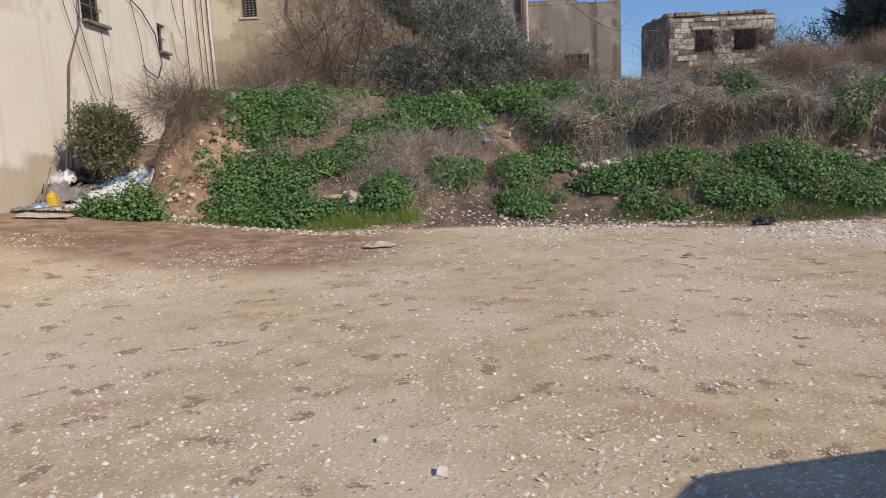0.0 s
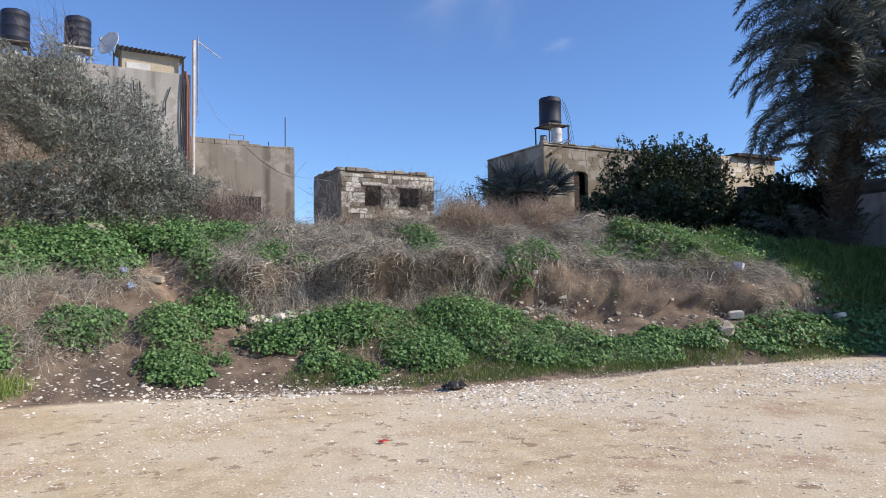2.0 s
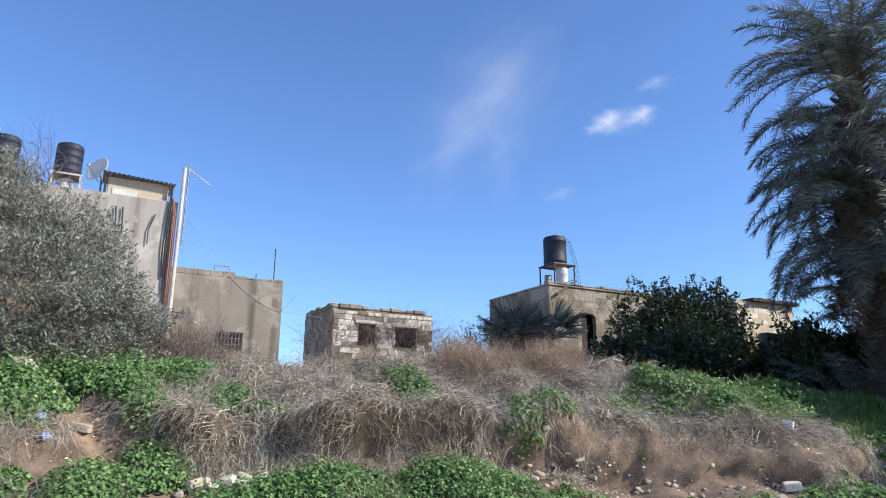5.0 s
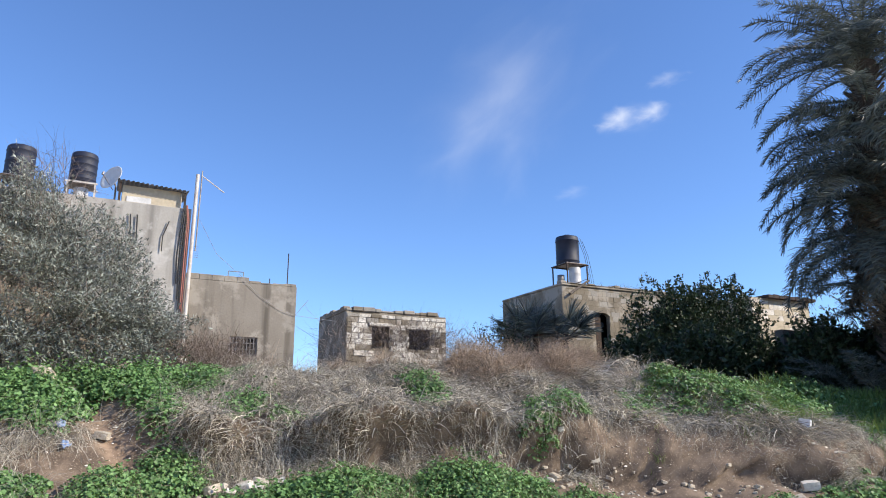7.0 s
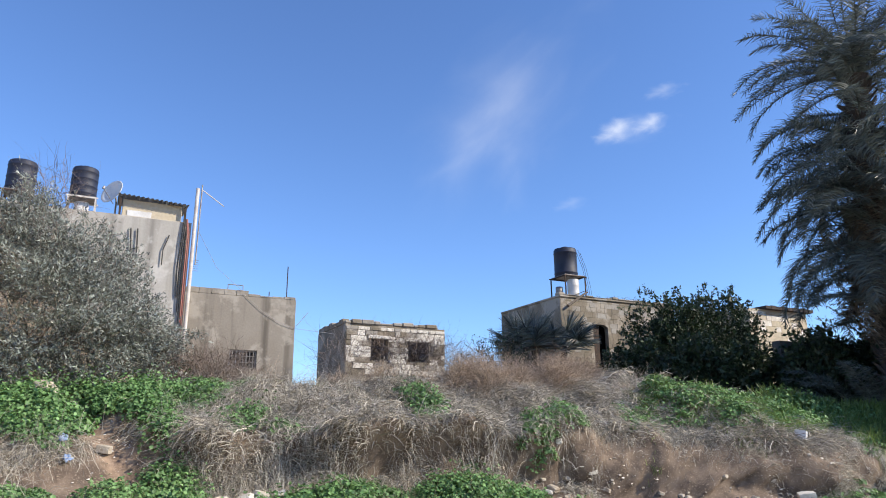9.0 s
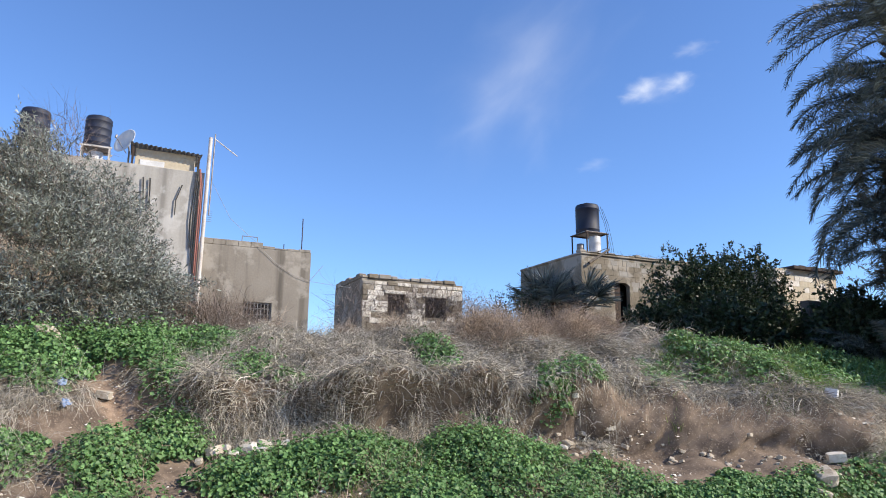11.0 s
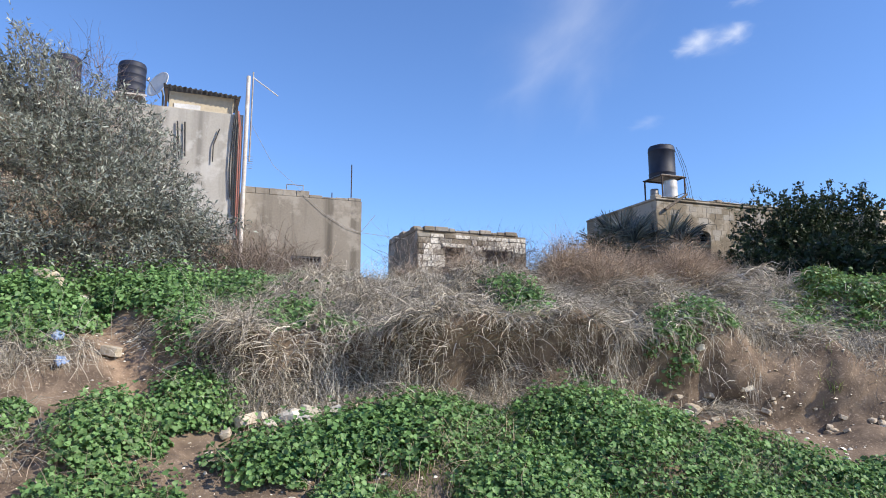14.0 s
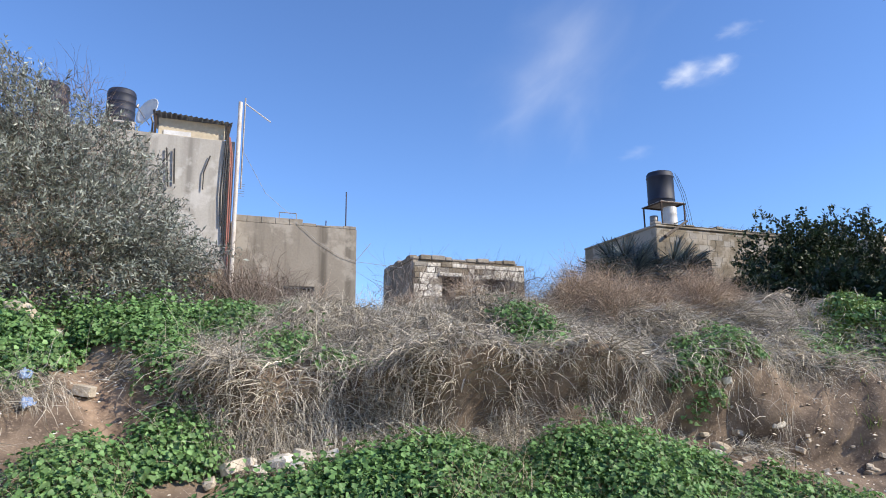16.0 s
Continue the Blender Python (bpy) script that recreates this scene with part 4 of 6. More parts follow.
def leafy(name, x, y, z, rx, ry, rz, stems, per, leaf_l, leaf_w, mat, label, category, twig=0.32, trunk_r=0.16, low=0.0, seed=3, up=0.35, twig_mat=None, hollow=0.35, lump=0.22, slant=0.0):
    """A tree or shrub: trunk and limbs, and a crown of twigs each set with leaves."""
    t = empty(name, x, y, z, label=label, category=category)
    bm = bmesh.new()
    tips = []
    for i in range(5):
        a = 6.283 * i / 5 + 0.5
        limbs(bm, (x + 0.12 * math.cos(a), y + 0.12 * math.sin(a), z - 0.1), (math.cos(a) * 0.75, math.sin(a) * 0.75, 1.0), rz * 0.62, trunk_r * 0.6, 2, tips)
    rod(bm, (x, y, z - 0.3), (x, y, z + 0.25 * rz), trunk_r * 1.3, trunk_r, 9)
    tr = part("trunk", bm, M_BARK, t)
    d = rand_dir(stems, 0.1)
    az = np.arctan2(d[:, 1], d[:, 0])
    lumpy = 1 + lump * wobble(az * 2.2, d[:, 2] * 4.4, 1.4, seed) + 0.6 * lump * wobble(az * 5, d[:, 2] * 9, 1.5, seed + 1)
    q = (hollow + (1 - hollow) * RNG.uniform(size=stems) ** 0.45) * lumpy
    c = np.stack([x + d[:, 0] * rx * q, y + d[:, 1] * ry * q, z + low + rz + d[:, 2] * rz * q], axis=1)
    c[:, 2] -= slant * d[:, 0] * q * (d[:, 2] > -0.1)
    c[:, 2] = np.maximum(c[:, 2], height(c[:, 0], c[:, 1]) + 0.08)
    way = unit(d + np.array([0, 0, up]) + 0.5 * RNG.normal(size=(stems, 3)))
    tl = twig * RNG.uniform(0.6, 1.5, stems)
    sets = strand_data(c - way * tl[:, None] * 0.5, way, tl * 1.25, np.full(stems, 0.008), RNG.uniform(0, 0.5, stems), 3)
    k = np.repeat(np.arange(stems), per)
    n = len(k)
    f = np.tile(np.linspace(0.0, 1.0, per), stems)
    lp = c[k] + way[k] * (tl[k] * (f - 0.4))[:, None] + 0.012 * RNG.normal(size=(n, 3))
    la = unit(way[k] * 0.7 + RNG.normal(size=(n, 3)) * 0.75)
    ln = unit(RNG.normal(size=(n, 3)) + np.array([0, 0, 0.6]))
    L = leaf_l * RNG.uniform(0.65, 1.3, n)
    cr = np_mesh("crown", *kite_data(lp, la, ln, L, L * 1.25 * leaf_w / leaf_l), mat, t)
    tw = np_mesh("branchwork", *sets, twig_mat or M_TWIG, t)
    inv = t.matrix_world.inverted()
    for o in (tr, cr, tw):
        o.matrix_parent_inverse = inv
    return t


leafy("olive_tree", 1.0, 18.4, 2.25, 2.25, 2.0, 1.97, 7000, 12, 0.085, 0.018, M_OLIVE, "bushy grey-green olive tree growing down to the weeds", "tree", low=-0.15, seed=4, slant=1.4, lump=0.2)
leafy("citrus_tree", 23.1, 24.6, 2.8, 2.0, 1.6, 2.2, 2200, 11, 0.13, 0.06, M_CITRUS, "dark glossy citrus tree behind the mound", "tree", seed=9, lump=0.3)
leafy("citrus_tree", 25.9, 24.9, 2.8, 2.0, 1.6, 2.4, 2000, 11, 0.13, 0.06, M_CITRUS, "dark leafy citrus tree with a ragged top", "tree", seed=12, lump=0.3)
leafy("wall_shrub", -6.35, 14.6, 1.25, 0.56, 0.55, 0.66, 1150, 12, 0.06, 0.026, M_SHRUB, "round dark evergreen shrub against the cream wall", "shrub", seed=15, trunk_r=0.06)
leafy("eucalyptus_tree", 31.6, 17.6, 2.0, 4.0, 3.4, 4.2, 2300, 12, 0.18, 0.055, M_OLIVE, "tall grey-leaved tree behind the boundary wall", "tree", seed=18, trunk_r=0.25, twig=0.6, low=0.6)
leafy("shade_tree", 26.3, 6.6, 0.0, 5.2, 4.6, 4.9, 2600, 12, 0.55, 0.30, M_CITRUS, "large dark tree beside the gravel lot", "tree", seed=22, trunk_r=0.3, twig=0.6, low=0.5)
# two trees added only to shade the palm's foot and the back wall
leafy("shade_tree", 30.9, 8.6, 1.0, 4.4, 3.8, 5.2, 2200, 12, 0.55, 0.30, M_CITRUS, "tall dark tree added behind the boundary wall to cast shade", "tree", seed=23, trunk_r=0.3, twig=0.6, low=0.5)
leafy("shade_tree", 32.5, 13.2, 1.0, 3.8, 3.2, 5.2, 2000, 12, 0.55, 0.30, M_CITRUS, "tall dense tree added behind the boundary wall to cast shade", "tree", seed=24, trunk_r=0.3, twig=0.6, low=0.5)
for ux, uy, ur, us in ((20.3, 20.8, 1.3, 31), (22.6, 21.0, 1.5, 32), (24.9, 19.8, 1.6, 33), (19.0, 22.6, 1.1, 34), (22.6, 18.0, 1.1, 35), (24.6, 17.6, 1.2, 36)):
    leafy("undergrowth_shrub", ux, uy, 2.0, ur, 1.0, 1.45, 900, 10, 0.16, 0.075, M_CITRUS, "dark shaded undergrowth around the palm trunk", "shrub", seed=us, trunk_r=0.05, hollow=0.2)
leafy("grey_shrub", 13.6, 23.0, 2.9, 1.3, 0.8, 1.05, 500, 8, 0.07, 0.03, M_CITRUS, "thin twiggy shrub behind the crest", "shrub", seed=25, trunk_r=0.04, hollow=0.2)


def bare_bush(x, y, z, rx, ry, rz, n, label, lo=0.5, hi=1.4, wide=0.010):
    d = rand_dir(n, 0.2)
    q = RNG.uniform(0.1, 1.0, n) ** 0.6
    c = np.stack([x + d[:, 0] * rx * q, y + d[:, 1] * ry * q, z + d[:, 2] * rz * q], axis=1)
    c[:, 2] = np.maximum(c[:, 2], height(c[:, 0], c[:, 1]))
    way = unit(d * 0.5 + np.array([0, -0.1, 0.5]) + 0.6 * RNG.normal(size=(n, 3)))
    ob = np_mesh("bare_bush", *strand_data(c, way, RNG.uniform(lo, hi, n), RNG.uniform(0.4, 1.5, n) * wide, RNG.uniform(0, 1.6, n), 4, 0.26), M_TWIG)
    return tagged(ob, label, "bush", "bare bushes")


bare_bush(-2.9, 24.6, 5.2, 2.0, 1.0, 2.4, 3800, "leafless brown creeper in front of the house wall")
bare_bush(-0.6, 24.0, 5.4, 1.6, 1.0, 2.0, 2300, "leafless brown thicket behind the olive tree")
for tx, ty, th, td in ((-3.1, 24.8, 2.1, 2), (-1.2, 24.3, 2.0, 2)):
    bare_tree = empty("bare_tree", tx, ty, 2.5, label="leafless tree with crooked grey limbs before the house", category="tree", group="bare trees")
    for i in range(4):
        bm = bmesh.new()
        limbs(bm, (tx, ty, 2.3), (math.cos(1.7 * i) * 0.7, 0.25 * math.sin(1.7 * i), 1.0), th, 0.085, td, [])
        limb = part("limb", bm, M_BARK, bare_tree)
        limb.matrix_parent_inverse = bare_tree.matrix_world.inverted()
bare_bush(0.2, 25.3, 7.8, 0.9, 0.5, 1.8, 500, "bare climbing branches rising above the roof edge")
bare_bush(-3.9, 19.0, 3.0, 1.4, 1.2, 0.5, 1000, "bare thorny scrub at the top of the slope")
bare_bush(-4.75, 14.7, 2.5, 0.8, 0.8, 0.35, 1900, "grey dry bramble arching over the mound's end", 0.5, 1.1, 0.006)
bare_bush(3.8, 18.5, 2.85, 1.1, 0.9, 0.6, 2600, "dry brown scrub beside the olive tree", 0.4, 0.9, 0.007)
bare_bush(12.4, 27.5, 4.6, 2.6, 1.0, 0.9, 2200, "bare grey scrub in front of the stone ruin", 0.5, 1.2, 0.009)
bare_bush(8.7, 25.0, 4.0, 0.8, 0.6, 1.0, 250, "thin bare saplings beside the cement house", 0.6, 1.6, 0.010)
bare_bush(24.6, 29.15, 8.12, 2.2, 0.12, 0.05, 150, "dry weeds sprouting along the old roof edge", 0.15, 0.45, 0.010)
bare_bush(15.9, 24.5, 4.3, 1.2, 0.8, 0.9, 900, "grey leafless shrub beside the old house", 0.5, 1.1, 0.009)


# ---- date palm ----
def frond_mesh(length, curl, seed, dead):
    """A pinnate palm leaf along +x that bends down; (rachis, leaflets) as meshes."""
    rs = np.random.RandomState(seed)
    segs = 14
    p, ang, pts = np.array([0.0, 0.0, 0.0]), 0.0, []
    for k in range(segs + 1):
        pts.append((p.copy(), ang))
        p = p + length / segs * np.array([math.cos(ang), 0, math.sin(ang)])
        ang -= curl / segs * (0.4 + 1.4 * k / segs)
    bm = bmesh.new()
    for (a, _), (b, _), k in zip(pts, pts[1:], range(segs)):
        rod(bm, a, b, 0.035 * (1 - 0.9 * k / segs), 0.035 * (1 - 0.9 * (k + 1) / segs), 5, False)
    ra = bpy.data.meshes.new("rachis")
    bm.to_mesh(ra)
    bm.free()
    ra.materials.append(M_DEADFROND if dead else M_FROND)
    n = 104
    root, way, L = [], [], []
    for i in range(n):
        f = 0.16 + 0.84 * i / (n - 1)
        k = min(int(f * segs), segs - 1)
        q = pts[k][0] + (pts[k + 1][0] - pts[k][0]) * (f * segs - k)
        t = np.array([math.cos(pts[k][1]), 0, math.sin(pts[k][1])])
        u = np.array([-t[2], 0, t[0]])
        for s in (-1, 1):
            way.append(t * (0.25 + 0.35 * f) + np.array([0, s, 0]) * 1.0 + u * (rs.uniform(-0.5, 0.1) if dead else rs.uniform(0.0, 0.55)) + rs.normal(size=3) * 0.24)
            root.append(q)
            L.append(0.58 * math.sin(math.pi * (0.12 + 0.8 * f)) ** 0.6 * rs.uniform(0.8, 1.1))
    n2 = len(root)
    v, f4 = strand_data(np.array(root), np.array(way), np.array(L), np.full(n2, 0.031), np.full(n2, 1.8) if dead else rs.uniform(0.5, 1.6, n2), 2)
    return ra, (v, f4)


def make_frond_kinds(dead, specs):
    kinds = []
    for i, (le, cu) in enumerate(specs):
        ra, (v, f4) = frond_mesh(le, cu, 40 + i + 10 * dead, dead)
        tmp = np_mesh("leaf_blade", v, f4, M_DEADFROND if dead else M_FROND)
        me = tmp.data
        bpy.data.objects.remove(tmp)
        kinds.append((ra, me))
    return kinds


GREEN_FROND = make_frond_kinds(0, ((4.5, 1.25), (4.2, 1.5), (4.7, 1.1), (4.1, 1.65)))
OLD_FROND = make_frond_kinds(0, ((3.9, 1.25), (3.6, 1.5), (4.0, 1.1), (3.5, 1.75)))
DEAD_FROND = make_frond_kinds(1, ((3.0, 1.7), (2.6, 1.3)))


def frond(parent, kinds, at, heading, rise, roll, scale):
    ra, le = kinds[RNG.randint(len(kinds))]
    m = Matrix.Translation(at) @ Matrix.Rotation(heading, 4, "Z") @ Matrix.Rotation(-rise, 4, "Y") @ Matrix.Rotation(roll, 4, "X") @ Matrix.Scale(scale, 4)
    r = new("frond", ra)
    r.parent = parent
    r.matrix_parent_inverse = parent.matrix_world.inverted()
    r.matrix_basis = m
    q = new("leaf_blade", le)
    q.parent = r


palm = empty("date_palm", 22.5, 15.6, 1.9, label="tall shaggy date palm with drooping fronds down its trunk", category="palm tree")
bm = bmesh.new()
PALM_LEAN = 0.045
rings = 46
for k in range(rings):
    z0 = 1.7 + 11.3 * k / rings
    rod(bm, (22.5 + PALM_LEAN * (z0 - 1.7), 15.6, z0), (22.5 + PALM_LEAN * (z0 - 1.5), 15.6, z0 + 11.3 / rings + 0.03), 0.30 + 0.02 * (k % 2), 0.40 + 0.03 * math.sin(k), 11)
tr = part("trunk", bm, M_PALMBARK, palm)
tr.matrix_parent_inverse = palm.matrix_world.inverted()
bm = bmesh.new()
for k in range(260):
    z0, a = 3.0 + 9.8 * k / 260, k * 2.4
    c = Vector((22.5 + PALM_LEAN * (z0 - 1.7) + 0.3 * math.cos(a), 15.6 + 0.3 * math.sin(a), z0))
    rod(bm, c, c + Vector((math.cos(a) * 0.3, math.sin(a) * 0.3, 0.28)), 0.07, 0.03, 5)
tr = part("trunk_sheath", bm, M_PALMBARK, palm)
tr.matrix_parent_inverse = palm.matrix_world.inverted()


def palm_axis(z):
    return (22.5 + PALM_LEAN * (z - 1.7), 15.6, z)


# arching crown, then tier below tier of older fronds, and a dead skirt along the trunk
for k in range(58):
    frond(palm, GREEN_FROND, palm_axis(12.7 + 0.7 * RNG.uniform()), k * 2.399, radians(80 - 78 * (k / 58) ** 0.85 + RNG.uniform(-7, 7)), RNG.uniform(-0.5, 0.5), RNG.uniform(0.8, 0.98))
for k in range(112):
    f = k / 112
    frond(palm, OLD_FROND, palm_axis(11.9 - 5.2 * f), k * 2.399 + 1, radians(28 - 44 * RNG.uniform()), RNG.uniform(-0.8, 0.8), RNG.uniform(0.86, 1.04) + 0.12 * f)
for k in range(14):
    f = k / 14
    frond(palm, OLD_FROND, palm_axis(6.4 - 2.0 * f), k * 2.399 + 0.4, radians(44 - 30 * RNG.uniform()), RNG.uniform(-0.5, 0.5), RNG.uniform(0.55, 0.9))
for k in range(16):
    a = radians(110 + 140 * k / 16)
    frond(palm, OLD_FROND, (22.6 + 1.1 * math.cos(a), 15.8 + 1.1 * math.sin(a), 2.0), a, radians(78 - 30 * RNG.uniform()), RNG.uniform(-0.5, 0.5), RNG.uniform(0.45, 0.7))
for k in range(44):
    f = k / 44
    frond(palm, DEAD_FROND, palm_axis(10.8 - 4.6 * f), k * 2.399 + 2, radians(-25 - 45 * RNG.uniform()), RNG.uniform(-0.6, 0.6), RNG.uniform(0.7, 1.1))


# ---- fan palms behind the crest ----
def fan_palm(x, y, z, leaves, reach, label):
    t = empty("fan_palm", x, y, z, label=label, category="palm tree", group="fan palms")
    bm = bmesh.new()
    rod(bm, (x, y, z - 1.2), (x, y, z + 0.2), 0.16, 0.12, 8)
    p = part("trunk", bm, M_PALMBARK, t)
    p.matrix_parent_inverse = t.matrix_world.inverted()
    for i in range(leaves):
        a, e = i * 2.4, RNG.uniform(-0.1, 1.25)
        d = np.array([math.cos(a) * math.cos(e), math.sin(a) * math.cos(e), math.sin(e)])
        hub = np.array([x, y, z]) + d * reach * RNG.uniform(0.5, 0.8)
        side = unit(np.cross(d, [0, 0, 1.0]) + 0.2 * RNG.normal(size=3))
        k = np.linspace(-1.75, 1.75, 26)
        way = np.cos(k)[:, None] * d + np.sin(k)[:, None] * side
        stem = strand_data(np.array([[x, y, z]]), d[None], np.array([np.linalg.norm(hub - [x, y, z])]), np.array([0.05]), np.array([0.05]), 3)
        fan = strand_data(np.repeat(hub[None], 26, 0), way, np.full(26, 0.85) * RNG.uniform(0.8, 1.1, 26), np.full(26, 0.06), np.full(26, 0.35), 3)
        q = np_mesh("fan_leaf", *join(stem, fan), M_FROND, t)
        q.matrix_parent_inverse = t.matrix_world.inverted()


fan_palm(17.1, 24.2, 4.75, 24, 1.1, "bushy fan palm with stiff dark leaves")
fan_palm(15.5, 24.3, 4.6, 20, 1.15, "low fan palm beside the old stone house")
fan_palm(16.3, 24.9, 4.9, 18, 1.1, "fan palm growing against the old stone house")

# ---- house details ----
def place(o, parent):
    o.matrix_parent_inverse = parent.matrix_world.inverted()
    return o


def boxpart(name, parent, mat, x0, y0, z0, x1, y1, z1, bevel=0.0, label=""):
    bm = bmesh.new()
    box(bm, x0, y0, z0, x1, y1, z1, bevel)
    return place(part(name, bm, mat, parent, label), parent)


def barred(house, u0, u1, z0, z1, put, depth, v, h):
    w = new("window")
    w.parent = house
    w.matrix_parent_inverse = house.matrix_world.inverted()
    window_grille(w, u0, u1, z0, z1, put, depth, v, h)
    return w


barred(house_a, -6.35, -5.8, 6.42, 7.27, along_x(26.5), 0.16, 4, 9)
boxpart("sill", house_a, M_WHITESTEEL, -6.42, 26.44, 6.36, -5.73, 26.56, 6.415)
barred(house_a, 2.75, 3.45, 6.55, 7.38, along_x(26.5), 0.16, 5, 4)
barred(house_c, 5.64, 6.54, 4.0, 4.6, along_x(27.0), 0.14, 8, 3)
barred(house_b, 16.6, 17.75, 4.73, 5.5, along_y(-7.5), 0.18, 2, 2)
barred(house_b, 21.1, 21.75, 4.6, 5.4, along_y(-7.5), 0.18, 2, 2)
boxpart("sill", house_b, M_CEMENT, -7.55, 16.55, 4.66, -7.36, 17.8, 4.727)
boxpart("sill", house_b, M_CEMENT, -7.55, 21.05, 4.53, -7.36, 21.8, 4.597)
boxpart("parapet_cap", house_b, M_CEMENT, -7.86, 5.0, 6.652, -7.42, 23.38, 6.74)
boxpart("plinth_render", house_a, M_PLASTER, -7.3, 26.486, 2.2, -3.0, 26.496, 5.86, label="darker brown plaster dado")


def ragged(name, parent, mat, x0, x1, y, zt, zb, rough, seed, thick=0.012):
    """A skin of render with a broken lower edge."""
    rs = np.random.RandomState(seed)
    k = int((x1 - x0) / 0.22)
    xs = np.linspace(x0, x1, k + 1)
    low = zb + rough * np.cumsum(rs.normal(size=k + 1)) * 0.3
    low = np.clip(low, zb - rough, zb + rough)
    bm = bmesh.new()
    for i in range(k):
        a = [bm.verts.new(p) for p in ((xs[i], y, low[i]), (xs[i + 1], y, low[i + 1]), (xs[i + 1], y, zt), (xs[i], y, zt))]
        b = [bm.verts.new((v.co.x, y + thick, v.co.z)) for v in a]
        bm.faces.new(a)
        bm.faces.new((a[0], b[0], b[1], a[1]))
    bmesh.ops.remove_doubles(bm, verts=bm.verts, dist=1e-4)
    return place(part(name, bm, mat, parent), parent)


ragged("upper_render", house_a, M_UPPER, -5.8, 0.5, 26.485, 8.60, 7.75, 0.35, 5)
ragged("upper_render", house_a, M_UPPER, 0.504, 4.04, 26.485, 8.60, 4.6, 0.3, 6)

# blocks along the top of the low house
for i in range(9):
    x0 = 4.12 + i * 0.405
    z0 = 6.424
    boxpart("concrete_block", house_c, M_CEMENT, x0, 26.99 + 0.01 * (i % 2), z0, x0 + 0.395, 27.19, z0 + (0.19 if i < 5 else 0.05 + 0.02 * (i % 3)), 0.008)


def coursed(house, x0, x1, y, z0, z1, h, holes, mats, seed, gap=0.012, lo=0.28, hi=0.6, proud=(0.015, 0.05)):
    """Single blocks in courses, proud of the mortar, round the openings."""
    rs = np.random.RandomState(seed)
    z = z0
    while z < z1 - 0.06:
        zt = min(z + h * rs.uniform(0.9, 1.1), z1)
        x = x0
        while x < x1 - 0.05:
            w = min(rs.uniform(lo, hi), x1 - x)
            if x1 - x - w < 0.12:
                w = x1 - x
            a, b = x + gap, x + w - gap
            for q in holes:
                if q[2] < zt - 0.03 and q[3] > z + 0.03:
                    if q[0] < (a + b) / 2 < q[1]:
                        a = b = 0
                    elif a < q[0] < b:
                        b = q[0]
                    elif a < q[1] < b:
                        a = q[1]
            if b - a > 0.06 and rs.uniform() > 0.04:
                d = rs.uniform(*proud)
                boxpart("stone_block", house, mats[rs.randint(len(mats))], a, y - d, z + gap, b, y + 0.03, zt - gap, min(0.014, gap))
            x += w
        z = zt


coursed(ruin, 10.97, 15.58, 31.0, 4.3, 6.32, 0.235, [(12.09, 12.89, 4.9, 5.8), (13.81, 14.81, 4.9, 5.76)], (M_STONE, M_STONE, M_STONE, M_GREYSTONE, M_STONE, M_OLDSTONE), 3, 0.009, 0.2, 0.62, (0.004, 0.06))
boxpart("lintel", ruin, M_STONE, 11.95, 30.93, 5.82, 13.0, 31.03, 5.96, 0.02)
boxpart("lintel", ruin, M_STONE, 13.65, 30.93, 5.78, 15.0, 31.03, 5.94, 0.02)
boxpart("roof_edge", ruin, M_OLDSTONE, 10.95, 31.05, 6.404, 15.3, 35.0, 6.5, 0.03)
top_rs = np.random.RandomState(12)
cx = 10.92
while cx < 15.2:
    cw = top_rs.uniform(0.22, 0.6)
    boxpart("coping_stone", ruin, (M_OLDSTONE, M_GREYSTONE)[int(cx * 7) % 2], cx, 30.94 + top_rs.uniform(-0.03, 0.05), 6.41, cx + cw, 31.3, 6.5 + top_rs.uniform(0.0, 0.11), 0.03)
    cx += cw + 0.015
for cy in np.arange(31.4, 34.6, 0.5):
    boxpart("coping_stone", ruin, M_OLDSTONE, 10.93, cy, 6.41, 11.25, cy + 0.47, 6.55 + top_rs.uniform(0.0, 0.16), 0.03)
coursed(tank_house, 20.58, 27.4, 29.0, 5.2, 7.9, 0.24, [(22.37, 23.25, 4.6, 6.95)], (M_OLDSTONE, M_OLDSTONE, M_GREYSTONE, M_OLDSTONE), 8, 0.003, 0.2, 0.5, (0.004, 0.018))
boxpart("roof_edge", tank_house, M_OLDSTONE, 20.5, 28.93, 7.954, 27.5, 34.2, 8.06, 0.03)
edge_rs = np.random.RandomState(31)
cx = 20.5
while cx < 27.3:
    cw = edge_rs.uniform(0.25, 0.6)
    boxpart("coping_stone", tank_house, (M_OLDSTONE, M_GREYSTONE)[int(cx * 5) % 2], cx, 28.92 + edge_rs.uniform(-0.03, 0.04), 8.064, cx + cw - 0.01, 29.3, 8.09 + edge_rs.uniform(0.0, 0.12), 0.02)
    cx += cw
# segmental head of the doorway
bm = bmesh.new()
arc = [(22.81 + 0.44 * math.cos(a), 6.62 + 0.2 * math.sin(a)) for a in np.linspace(0, math.pi, 13)]
for (ax, az), (bx, bz) in zip(arc, arc[1:]):
    a = [bm.verts.new(p) for p in ((ax, 28.98, az), (ax, 28.98, 6.9), (bx, 28.98, 6.9), (bx, 28.98, bz))]
    b = [bm.verts.new((v.co.x, 29.24, v.co.z)) for v in a]
    bm.faces.new(a)
    bm.faces.new((a[0], a[3], b[3], b[0]))
place(part("door_head", bm, M_OLDSTONE, tank_house), tank_house)
boxpart("door_leaf", tank_house, M_RUST, 22.4, 29.16, 4.6, 22.82, 29.2, 6.78)
